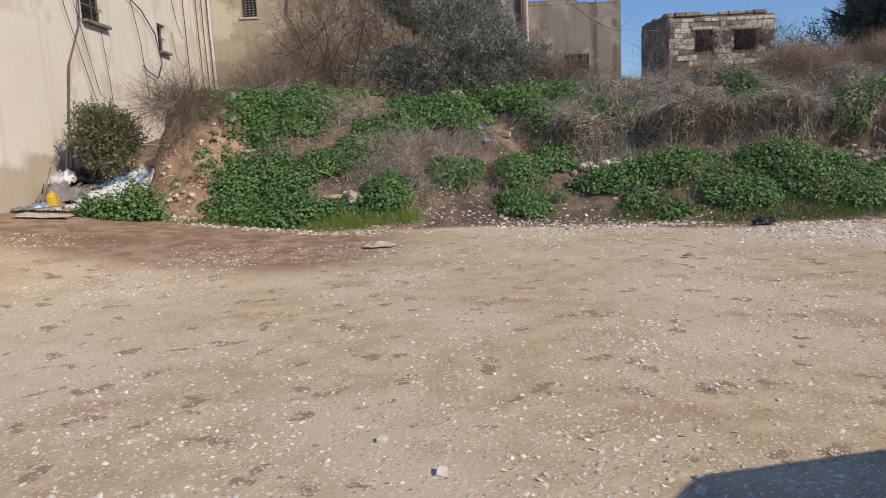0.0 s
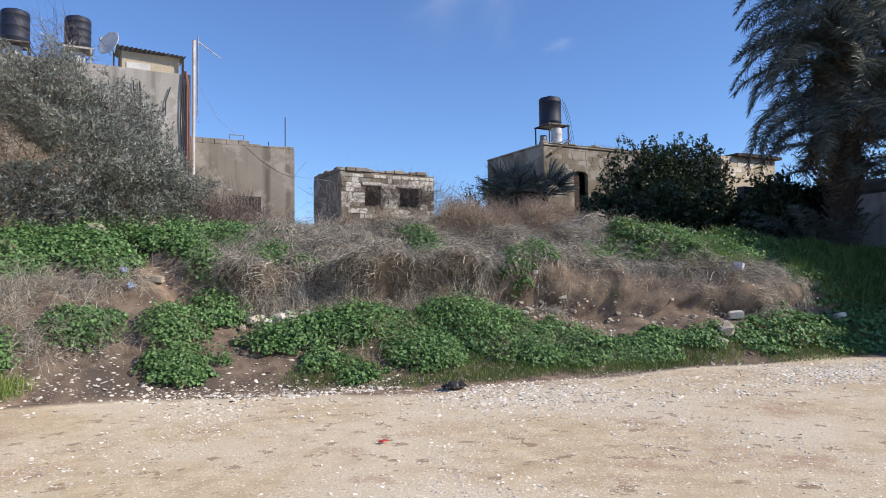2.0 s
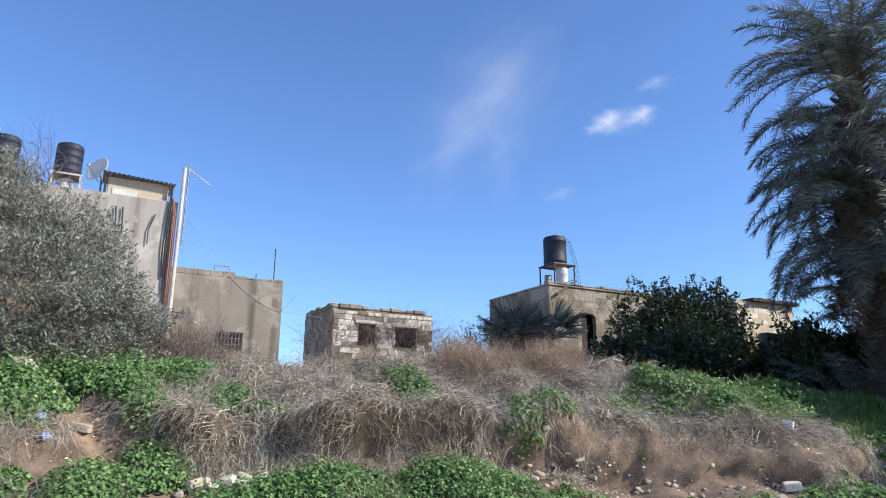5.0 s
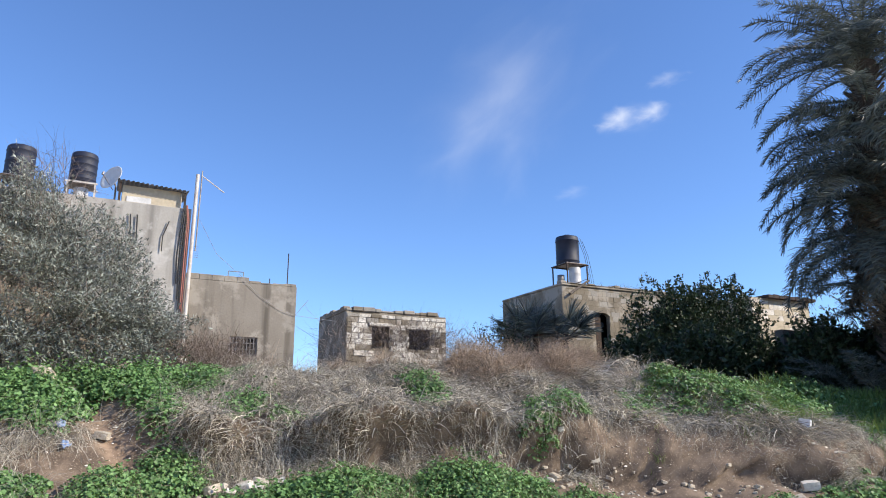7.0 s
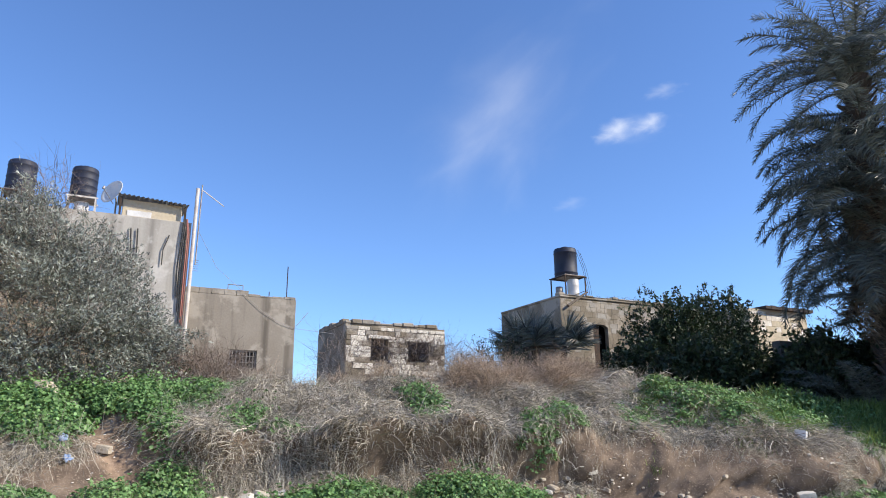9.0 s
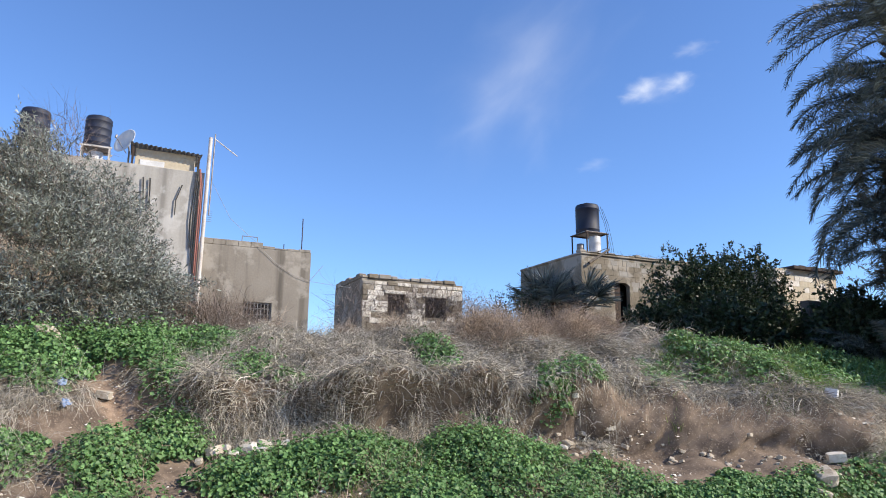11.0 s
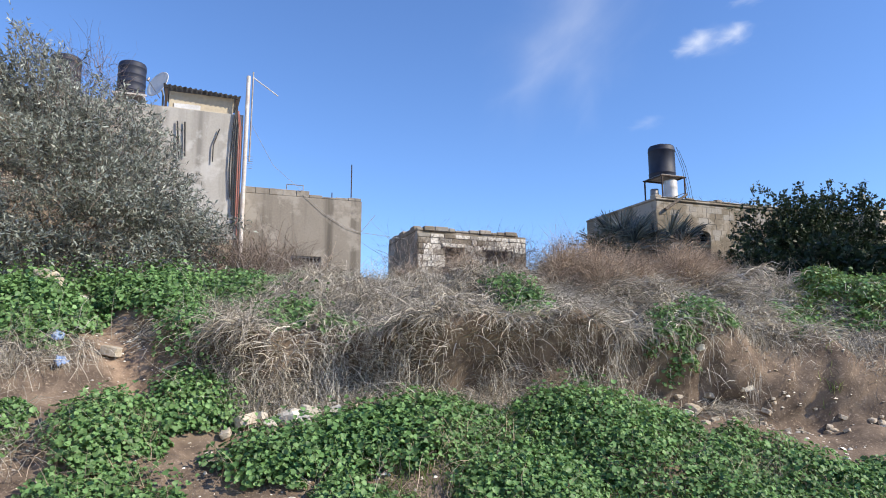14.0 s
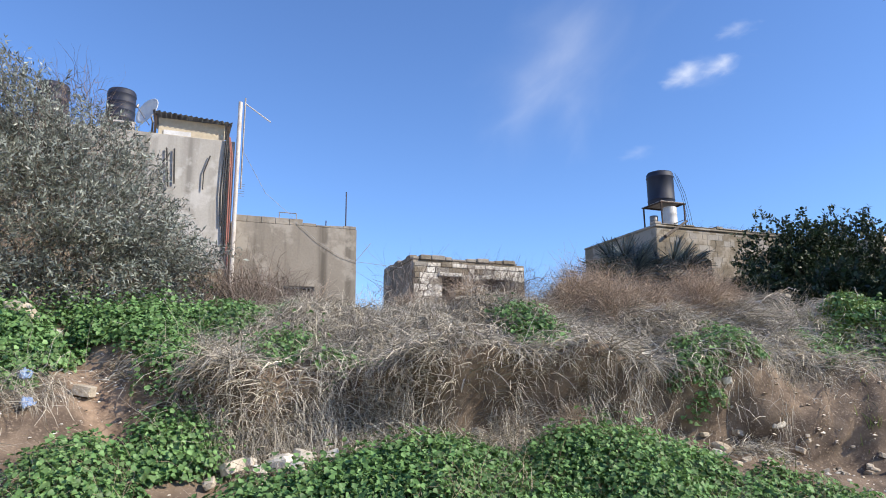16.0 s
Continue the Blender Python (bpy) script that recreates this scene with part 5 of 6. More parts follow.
# black panel painting the room's shade behind the open door
boxpart("room_shade_panel", tank_house, M_DARK, 21.9, 29.9, 4.2, 23.8, 30.0, 7.4)


# ---- roof things ----
def water_tank(x, y, z, r, h, label, ribs=3):
    t = empty("water_tank", x, y, z, label=label, category="water tank", group="rooftop water tanks")
    prof = [(r * 0.97, 0.0), (r, 0.04)]
    for i in range(ribs):
        f = 0.12 + 0.7 * i / max(ribs - 1, 1)
        prof += [(r, h * f - 0.03), (r * 1.025, h * f - 0.015), (r * 1.025, h * f + 0.015), (r, h * f + 0.03)]
    prof += [(r, h * 0.92), (r * 0.93, h * 0.97), (r * 0.4, h)]
    bm = bmesh.new()
    lathe(bm, prof, 30, (x, y, z))
    place(part("shell", bm, M_TANK, t, smooth=True), t)
    bm = bmesh.new()
    lathe(bm, [(r * 0.38, h * 0.99), (r * 0.38, h + 0.05), (r * 0.3, h + 0.075)], 20, (x, y, z))
    place(part("lid", bm, M_TANK, t), t)
    return t


def tank_stand(x, y, z, w, h, label, mat=None):
    t = empty("tank_stand", x, y, z, label=label, category="stand", group="tank stands")
    for sx in (-1, 1):
        for sy in (-1, 1):
            boxpart("leg", t, mat or M_STEEL, x + sx * w / 2 - 0.025, y + sy * w / 2 - 0.025, z, x + sx * w / 2 + 0.025, y + sy * w / 2 + 0.025, z + h - 0.05)
    for s in (-1, 1):
        boxpart("rail", t, mat or M_STEEL, x - w / 2 - 0.08, y + s * w / 2 - 0.03, z + h - 0.05, x + w / 2 + 0.08, y + s * w / 2 + 0.03, z + h)
        boxpart("rail", t, mat or M_STEEL, x + s * w / 2 - 0.03, y - w / 2 + 0.032, z + h - 0.05, x + s * w / 2 + 0.03, y + w / 2 - 0.032, z + h)
    bm = bmesh.new()
    rod(bm, (x - w / 2, y - w / 2, z + 0.1), (x + w / 2, y - w / 2, z + h * 0.45), 0.014)
    place(part("brace", bm, mat or M_STEEL, t), t)
    boxpart("deck", t, M_STEEL, x - w / 2, y - w / 2, z + h + 0.002, x + w / 2, y + w / 2, z + h + 0.03)
    return t


def barrel(x, y, z, r, h, label, mat):
    t = empty("plastic_barrel", x, y, z, label=label, category="barrel", group="roof barrels")
    bm = bmesh.new()
    lathe(bm, [(r * 0.96, 0), (r, 0.03), (r, h * 0.33), (r * 1.03, h * 0.36), (r, h * 0.39), (r, h * 0.7), (r * 1.03, h * 0.73), (r, h * 0.76), (r, h - 0.03), (r * 0.94, h)], 24, (x, y, z))
    place(part("body", bm, mat, t, smooth=True), t)
    return t


ROOF_A, ROOF_T = 8.47, 7.80
tank_stand(-1.42, 31.0, ROOF_A, 0.9, 1.8, "rusty steel stand under a roof tank", M_RUST)
water_tank(-1.42, 31.0, ROOF_A + 1.833, 0.47, 1.19, "black ribbed plastic water tank on a rooftop stand")
barrel(-1.42, 31.0, ROOF_A, 0.25, 1.7, "white boiler cylinder under the black tank", M_WHITEPLASTIC)
tank_stand(0.6, 31.0, ROOF_A, 0.9, 1.88, "white painted steel stand on the roof", M_WHITESTEEL)
water_tank(0.6, 31.0, ROOF_A + 1.913, 0.45, 1.19, "tall black ribbed water tank beside the shed", 4)
barrel(0.6, 31.0, ROOF_A, 0.25, 1.75, "white boiler cylinder standing inside the stand", M_WHITEPLASTIC)
for px, pr in ((-5.3, 0.34), (-4.45, 0.42), (-2.05, 0.38)):
    water_tank(px, 27.3, ROOF_A - 0.12, pr, 0.62, "low black water tank showing over the parapet", 1)
barrel(-3.35, 27.2, ROOF_A, 0.36, 0.75, "weathered tan drum on the roof", M_BEIGE)
tank_stand(21.6, 29.7, 7.85, 1.15, 1.25, "spindly rusty steel stand on the old stone roof", M_RUST)
water_tank(21.55, 29.75, 9.13, 0.55, 1.42, "large black water tank on a tall stand", 2)
barrel(21.7, 29.45, 7.86, 0.28, 1.1, "upright white plastic barrel below the tank", M_WHITEPLASTIC)
barrel(21.1, 29.75, 7.86, 0.17, 0.75, "small grey barrel on the roof", M_STEEL)
hoses = empty("tank_hoses", 21.5, 29.4, 8.0, label="black hoses hanging from the tank to the roof", category="hose")
for dx in (0.0, 0.12, -0.1):
    bm = bmesh.new()
    hose(bm, [Vector((21.9 + dx, 29.2, 10.4 - abs(dx))), Vector((22.1 + dx, 29.05, 9.5)), Vector((22.25 + dx, 29.0, 8.6)), Vector((22.33 + dx, 28.98, 7.95))], 0.009)
    place(part("hose", bm, M_CABLE, hoses), hoses)
beam = empty("fallen_beam", 21.6, 28.9, 8.06, label="weathered timber propped on the roof edge", category="timber")
bm = bmesh.new()
rod(bm, (20.9, 28.85, 7.55), (22.1, 28.95, 8.3), 0.07, 0.05, 7)
place(part("log", bm, M_BARK, beam), beam)

# shed with a corrugated roof
shed = empty("roof_shed", 2.8, 27.2, ROOF_A, label="small cream rooftop shed with a dark corrugated roof", category="shed")
boxpart("wall", shed, M_BEIGE, 1.95, 27.5, ROOF_A, 3.8, 29.0, 9.47, 0.01)
boxpart("panel", shed, M_WHITEPLASTIC, 2.1, 27.47, 8.75, 2.85, 27.498, 9.1)
bm = bmesh.new()
n = 46
rows = []
for j, (yy, zz) in enumerate(((27.2, 9.56), (29.3, 9.76))):
    rows.append([bm.verts.new((1.78 + 2.22 * i / n, yy, zz - 0.11 * i / n + 0.028 * math.sin(i * 2.1))) for i in range(n + 1)])
for i in range(n):
    bm.faces.new((rows[0][i], rows[0][i + 1], rows[1][i + 1], rows[1][i]))
bmesh.ops.solidify(bm, geom=bm.faces[:], thickness=0.035)
place(part("corrugated_roof", bm, M_SHEET, shed, "dark weathered corrugated sheet"), shed)
boxpart("post", shed, M_RUST, 3.86, 27.3, 8.33, 3.93, 27.37, 9.4)
boxpart("post", shed, M_RUST, 1.84, 27.3, 8.33, 1.91, 27.37, 9.5)

# satellite dish
dish = empty("satellite_dish", 1.74, 28.5, ROOF_A, label="pale grey satellite dish on a mast beside the shed", category="satellite dish")
DISH_AT, DISH_WAY = Vector((1.66, 28.4, 9.9)), Vector((-0.72, -0.62, 0.3)).normalized()
bm = bmesh.new()
lathe(bm, [(0.02, 0.0), (0.17, 0.02), (0.33, 0.07), (0.44, 0.125), (0.455, 0.13), (0.44, 0.145), (0.33, 0.09), (0.02, 0.02)], 28)
bmesh.ops.transform(bm, matrix=Matrix.Translation(DISH_AT) @ DISH_WAY.to_track_quat("Z", "Y").to_matrix().to_4x4(), verts=bm.verts)
place(part("reflector", bm, M_WHITEPLASTIC, dish, smooth=True), dish)
bm = bmesh.new()
rod(bm, (1.74, 28.5, 8.32), (1.74, 28.5, 9.7), 0.03)
rod(bm, (1.74, 28.5, 9.68), DISH_AT, 0.03)
place(part("mast", bm, M_STEEL, dish), dish)
bm = bmesh.new()
rod(bm, DISH_AT - Vector((0, 0, 0.38)), DISH_AT + DISH_WAY * 0.5 - Vector((0, 0, 0.1)), 0.014)
rod(bm, DISH_AT + DISH_WAY * 0.5 - Vector((0, 0, 0.13)), DISH_AT + DISH_WAY * 0.46 - Vector((0, 0, 0.02)), 0.04)
place(part("feed_arm", bm, M_STEEL, dish), dish)

# pole with an aerial at the house corner
pole = empty("antenna_pole", 4.14, 26.4, 2.6, label="tall white painted pole at the house corner", category="pole")
bm = bmesh.new()
rod(bm, (4.12, 26.38, 2.3), (4.14, 26.38, 9.8), 0.06, 0.06, 12)
place(part("tube", bm, M_WHITESTEEL, pole), pole)
bm = bmesh.new()
rod(bm, (4.26, 26.38, 7.2), (4.27, 26.38, 9.95), 0.022)
for k in range(6):
    rod(bm, (4.2, 26.38, 7.0 + 0.07 * k), (4.36, 26.38, 7.0 + 0.07 * k), 0.006)
place(part("mast", bm, M_STEEL, pole), pole)
bm = bmesh.new()
rod(bm, (4.27, 26.38, 9.78), (5.0, 26.3, 9.27), 0.018)
place(part("aerial", bm, M_WHITESTEEL, pole), pole)
bundle = empty("corner_pipes", 3.95, 26.4, 5.0, label="red and black pipes hanging down the house corner", category="pipes")
for k, (dx, mat, zb) in enumerate(((0.0, M_REDPIPE, 5.0), (-0.06, M_REDPIPE, 5.3), (-0.12, M_CABLE, 5.1), (-0.2, M_CABLE, 5.6), (-0.28, M_CABLE, 6.1))):
    bm = bmesh.new()
    hose(bm, [Vector((3.9 + dx * 0.3, 26.40, 8.70)), Vector((3.98 + dx * 0.7, 26.39, 8.2)), Vector((4.0 + dx, 26.42, 7.0)), Vector((4.0 + dx * 0.8, 26.42, zb))], 0.02)
    place(part("pipe", bm, mat, bundle), bundle)
for nm, x, z0, z1, r, mat, lab in (("roof_pipe", -2.84, 7.2, 8.78, 0.06, M_REDPIPE, "faded red drain pipe on the plaster wall"), ("wall_rod", 7.46, 6.42, 7.62, 0.018, M_RUST, "thin rusty steel rod on the low roof"), ("wall_rod", 6.85, 6.42, 6.66, 0.016, M_RUST, "short stub of reinforcing rod")):
    o = empty(nm, x, 26.42, z0, label=lab, category="pipe" if r > 0.03 else "rod")
    bm = bmesh.new()
    rod(bm, (x, 26.42 if r > 0.03 else 27.1, z0), (x, 26.42 if r > 0.03 else 27.1, z1), r)
    place(part("tube", bm, mat, o), o)
rail = empty("roof_frame", 5.7, 27.1, 6.6, label="bent wire frame on the low roof", category="frame")
bm = bmesh.new()
hose(bm, [Vector((5.45, 27.08, 6.6)), Vector((5.45, 27.08, 6.8)), Vector((5.95, 27.08, 6.8)), Vector((5.95, 27.08, 6.55))], 0.014)
place(part("wire", bm, M_STEEL, rail), rail)
lines = empty("wall_cables", 0, 26.4, 6, label="loose cables and hoses hanging on the plaster wall", category="cables")
for pts, r in (([(-3.6, 26.42, 8.62), (-4.1, 26.42, 8.0), (-4.6, 26.42, 7.2), (-4.7, 26.42, 6.4), (-4.35, 26.42, 5.7), (-4.2, 26.42, 5.2)], 0.028),
               ([(-3.5, 26.42, 8.6), (-3.8, 26.42, 7.8), (-3.75, 26.42, 7.1), (-3.5, 26.42, 6.5)], 0.016), ([(-7.1, 26.42, 8.3), (-6.8, 26.3, 8.2), (-7.2, 26.42, 7.7)], 0.03),
               ([(2.25, 26.42, 8.2), (2.3, 26.42, 7.6), (2.35, 26.42, 7.1)], 0.022), ([(2.45, 26.42, 8.2), (2.5, 26.42, 7.2)], 0.022), ([(3.4, 26.42, 8.1), (3.25, 26.42, 7.6), (3.25, 26.42, 7.1)], 0.018),
               ([(0.0, 26.42, 8.3), (-0.7, 26.42, 7.6)], 0.03), ([(5.95, 26.96, 6.5), (6.6, 26.96, 5.95), (7.3, 26.96, 5.55), (7.75, 26.96, 5.42), (9.2, 26.9, 5.3)], 0.006), ([(7.75, 26.96, 5.42), (8.2, 26.9, 6.0)], 0.008), ([(4.3, 26.4, 8.3), (5.0, 26.9, 7.3), (5.9, 26.96, 6.6)], 0.006)):
    bm = bmesh.new()
    hose(bm, [Vector(p) for p in pts], r)
    place(part("cable", bm, M_WIRE if r < 0.009 else M_CABLE if r < 0.025 else M_BARK, lines), lines)
cables = empty("facade_cables", -7.4, 18, 4, label="black cables drooping over the cream wall", category="cables")
X = -7.42
for pts, r in (([(15.9, 6.4), (16.4, 5.6), (16.3, 4.6), (15.6, 3.6), (15.3, 2.4), (15.2, 1.2)], 0.03), ([(15.3, 6.3), (15.7, 4.8), (16.4, 3.4), (16.8, 2.6)], 0.012), ([(15.6, 6.4), (16.2, 4.8), (16.9, 3.0)], 0.012),
               ([(19.0, 5.75), (19.9, 5.5), (20.7, 5.0), (21.0, 4.2), (20.6, 3.75), (20.0, 3.85), (19.6, 4.0)], 0.025), ([(19.2, 5.7), (19.6, 4.6), (19.8, 3.2)], 0.014), ([(22.0, 5.3), (22.3, 4.5), (22.9, 4.3), (23.3, 4.5)], 0.012),
               ([(22.2, 6.5), (22.6, 5.6), (23.0, 5.2)], 0.014), ([(23.3, 12), (23.3, 8), (23.35, 3.0)], 0.022), ([(24.6, 11), (24.6, 6), (24.7, 3.0)], 0.03), ([(25.2, 11), (25.2, 6), (25.3, 3.0)], 0.03), ([(25.9, 10), (25.8, 6), (25.9, 3.0)], 0.045), ([(17.3, 4.6), (17.5, 3.2), (17.5, 1.5)], 0.012)):
    bm = bmesh.new()
    hose(bm, [Vector((X, a, b)) for a, b in pts], r * 0.65)
    place(part("cable", bm, M_CABLE if r < 0.028 else M_BARK, cables), cables)

# ---- boundary walls and the far house ----
yard = tagged(new("wall_yard"), "stained white garden wall toned down for shade, with soil on top", "wall", kind="structure")
bm = bmesh.new()
pierced(bm, 6.0, 18.6, 0.5, 4.55, 0.3, (), along_y(27.3))
part("wall", bm, M_YARDWALL, yard)
bm = bmesh.new()
box(bm, 26.95, 6.0, 4.553, 27.6, 18.7, 5.1, 0.12)
part("earth_top", bm, M_MORTAR, yard)
# the dark mortar colour stands for the shade on this wall
back = tagged(new("wall_back"), "weathered stone wall behind the palm, coloured dark for its shade", "wall", kind="structure")
bm = bmesh.new()
pierced(bm, 24.2, 30.0, 1.2, 5.1, 0.35, (), along_x(20.6))
part("wall", bm, M_MORTAR, back)
far_house, _ = slab_house("far_house", 29.3, 33.4, 26.0, 31.0, 2.0, 7.6, M_BEIGE, [], "pale ruined house with a rusty roof beyond the wall")
bm = bmesh.new()
for i in range(9):
    box(bm, 30.2 + 0.38 * i, 25.7, 7.602, 30.55 + 0.38 * i, 31.2, 7.74 + 0.03 * (i % 2))
place(part("sheet_roof", bm, M_RUST, far_house, "rusty brown roof sheets"), far_house)
coursed(far_house, 29.32, 33.38, 26.0, 6.0, 7.5, 0.28, [], (M_BEIGE, M_BEIGE, M_STONE), 14, 0.005, 0.3, 0.8, (0.004, 0.02))

# ---- stones, rubble and litter ----
def rock_mesh(name, seed, mat, flat=0.6, rough=0.28):
    bm = bmesh.new()
    bmesh.ops.create_icosphere(bm, subdivisions=2, radius=0.5)
    rs = np.random.RandomState(seed)
    off = Vector(rs.uniform(-50, 50, 3))
    for v in bm.verts:
        k = 1 + rough * noise.noise(v.co * 1.6 + off) + 0.5 * rough * noise.noise(v.co * 4 + off)
        v.co = Vector((v.co.x * k * 1.15, v.co.y * k * 0.9, v.co.z * k * flat))
        for ax in range(3):
            lim = (0.38, 0.27, 0.2)[ax]
            v.co[ax] = max(-lim, min(lim, v.co[ax]))
    me = bpy.data.meshes.new(name)
    bm.to_mesh(me)
    bm.free()
    me.materials.append(mat)
    return me


ROCKS = [rock_mesh("stone", 60 + i, M_ROCK, 0.45 + 0.1 * i) for i in range(5)]
WHITE = material("white_limestone_rubble", (0.80, 0.75, 0.66), (0.55, 0.49, 0.41), 6, 40, bump=0.4)
PALE = [rock_mesh("stone", 70 + i, WHITE, 0.5 + 0.08 * i) for i in range(4)]


def stone(x, y, size, kinds, i, label, dz=0.0):
    o = new("stone", kinds[i % len(kinds)])
    z = float(height(x, y))
    y = y + float(lip(x, y))
    o.matrix_world = pose(x, y, z + size * 0.12 + dz, RNG.uniform(-20, 20), RNG.uniform(-20, 20), RNG.uniform(0, 360)) @ Matrix.Scale(size, 4)
    return tagged(o, label, "stone", "loose stones")


stone(-1.1, 13.15, 0.62, ROCKS, 0, "large ochre rock lying among the weeds")
stone(11.75, 11.15, 0.52, ROCKS, 2, "weathered ochre boulder at the end of the bank", 0.05)
stone(11.45, 11.0, 0.34, ROCKS, 3, "ochre rock fallen beside the boulder")
stone(-1.55, 13.3, 0.4, ROCKS, 1, "ochre rock half buried in the slope")
for i, (x, y, s) in enumerate(((1.07, 16.4, 0.5), (1.45, 16.35, 0.25), (0.55, 16.5, 0.3), (2.0, 14.85, 0.26), (3.85, 13.9, 0.34), (4.1, 13.95, 0.27), (3.5, 14.0, 0.2), (4.35, 13.85, 0.2), (3.65, 13.75, 0.18), (3.4, 13.8, 0.28), (3.55, 13.95, 0.22), (3.95, 13.45, 0.2), (3.2, 13.6, 0.18),
                              (9.45, 13.45, 0.24), (8.9, 13.7, 0.2), (8.75, 13.35, 0.26), (8.6, 13.25, 0.16), (7.85, 11.55, 0.22), (6.0, 13.95, 0.18), (12.47, 11.47, 0.34), (14.9, 10.9, 0.3), (4.4, 16.6, 0.3), (14.6, 15.9, 0.4), (-3.25, 13.6, 0.38), (-4.1, 15.9, 0.34), (-3.9, 15.3, 0.3), (-3.5, 14.8, 0.2))):
    stone(x, y, s, PALE if i % 3 else ROCKS, i, "pale limestone lump on the earth mound", 0.05 + 0.06 * (3.2 < x < 4.5 and y < 14.2))
for i in range(120):
    x, y = RNG.normal(-4.3, 0.5), RNG.uniform(12.9, 16.0)
    stone(x, y, RNG.uniform(0.06, 0.18), PALE if i % 2 else ROCKS, i, "small rubble stone on the crumbling slope")
for i in range(60):
    x = RNG.uniform(0.0, 14)
    stone(x, float(base_line(x)) + RNG.uniform(0.0, 0.7), RNG.uniform(0.03, 0.10), PALE if i % 3 == 0 else ROCKS, i + 1, "loose stone at the edge of the gravel")
for i in range(110):
    x = RNG.uniform(7.8, 12.6)
    y = float(np.interp(x, FOOT_X, FOOT_Y)) + RNG.uniform(-0.45, 0.4)
    stone(x, y, RNG.uniform(0.05, 0.19) * RNG.uniform(0.5, 1), ROCKS, i, "brown clod fallen from the bank")
for x, y, s in ((1.48, 2.62, 0.07), (1.52, 2.74, 0.05), (1.99, 3.75, 0.05), (0.4, 2.9, 0.08), (0.1, 3.3, 0.07)):
    stone(x, y, s, PALE, 1, "single pale stone lying on the gravel")


def pebbles(name, n, x0, x1, y0, y1, lo, hi, field_, label, mat=None):
    """Flat chips strewn over the lot, joined in one mesh."""
    at = scatter(n * 5, x0, x1, y0, y1, field_)[:n]
    k = len(at)
    s = lo + (hi - lo) * RNG.uniform(size=k) ** 3
    a = RNG.uniform(0, 6.283, k)
    e1 = np.stack([np.cos(a), np.sin(a), 0.2 * RNG.normal(size=k)], axis=1) * (s * RNG.uniform(0.7, 1.3, k))[:, None]
    e2 = np.stack([-np.sin(a), np.cos(a), 0.2 * RNG.normal(size=k)], axis=1) * (s * RNG.uniform(0.5, 0.9, k))[:, None]
    up = np.stack([np.zeros(k), np.zeros(k), s * RNG.uniform(0.25, 0.6, k)], axis=1)
    v = np.stack([at + e1, at + 0.5 * e1 + e2, at - 0.6 * e1 + 0.8 * e2, at - e1, at - 0.5 * e1 - e2, at + 0.6 * e1 - 0.8 * e2, at + up + 0.4 * e1 + 0.3 * e2, at + up - 0.5 * e1 - 0.1 * e2], axis=1).reshape(-1, 3)
    tri = np.array([[0, 1, 6], [1, 2, 7], [1, 7, 6], [2, 3, 7], [3, 4, 7], [4, 5, 6], [4, 6, 7], [5, 0, 6]])
    faces = (np.arange(k) * 8)[:, None, None] + tri[None]
    return tagged(np_mesh(name, v, faces.reshape(-1, 3), mat or M_PEBBLE), label, "gravel", kind="stuff")


pebbles("gravel_chips", 26000, -7, 10, 1.2, 10.8, 0.006, 0.024, lambda x, y: np.clip(0.28 + 0.55 * wobble(x, y, 1.6, 61) + 0.3 * wobble(x, y, 4.5, 62) + 0.25 * smooth(4.5, 2.0, y) + 0.8 * np.exp(-((x + 0.7) / 0.9) ** 2 - ((y - 3.3) / 0.5) ** 2), 0.04, 1), "white limestone chips trodden into the gravel")
pebbles("gravel_band", 22000, 1, 20, 6.5, 11.5, 0.010, 0.040, lambda x, y: np.exp(-((y - base_line(x) + 1.2) / 0.9) ** 2) * np.clip(0.5 + 0.5 * wobble(x, y, 1.2, 63), 0.1, 1) * smooth(1, 5, x) * (y < base_line(x) - 0.1), "pale loose gravel beside the mound")
pebbles("edge_stones", 3600, -6, 5, 11, 14, 0.012, 0.05, lambda x, y: 0.8 * np.exp(-((y - base_line(x) + 0.05) / 0.38) ** 2) * np.clip(0.5 + 0.7 * wobble(x, y, 1.8, 65), 0.05, 1), "loose pale stones along the foot of the slope")
pebbles("soil_stones", 7000, -6, 16, 11, 17, 0.01, 0.045, lambda x, y: 0.5 * (y > base_line(x)) * np.clip(0.4 + 0.8 * wobble(x, y, 2.2, 64), 0.05, 1), "small stones in the brown soil", M_PEBBLE)


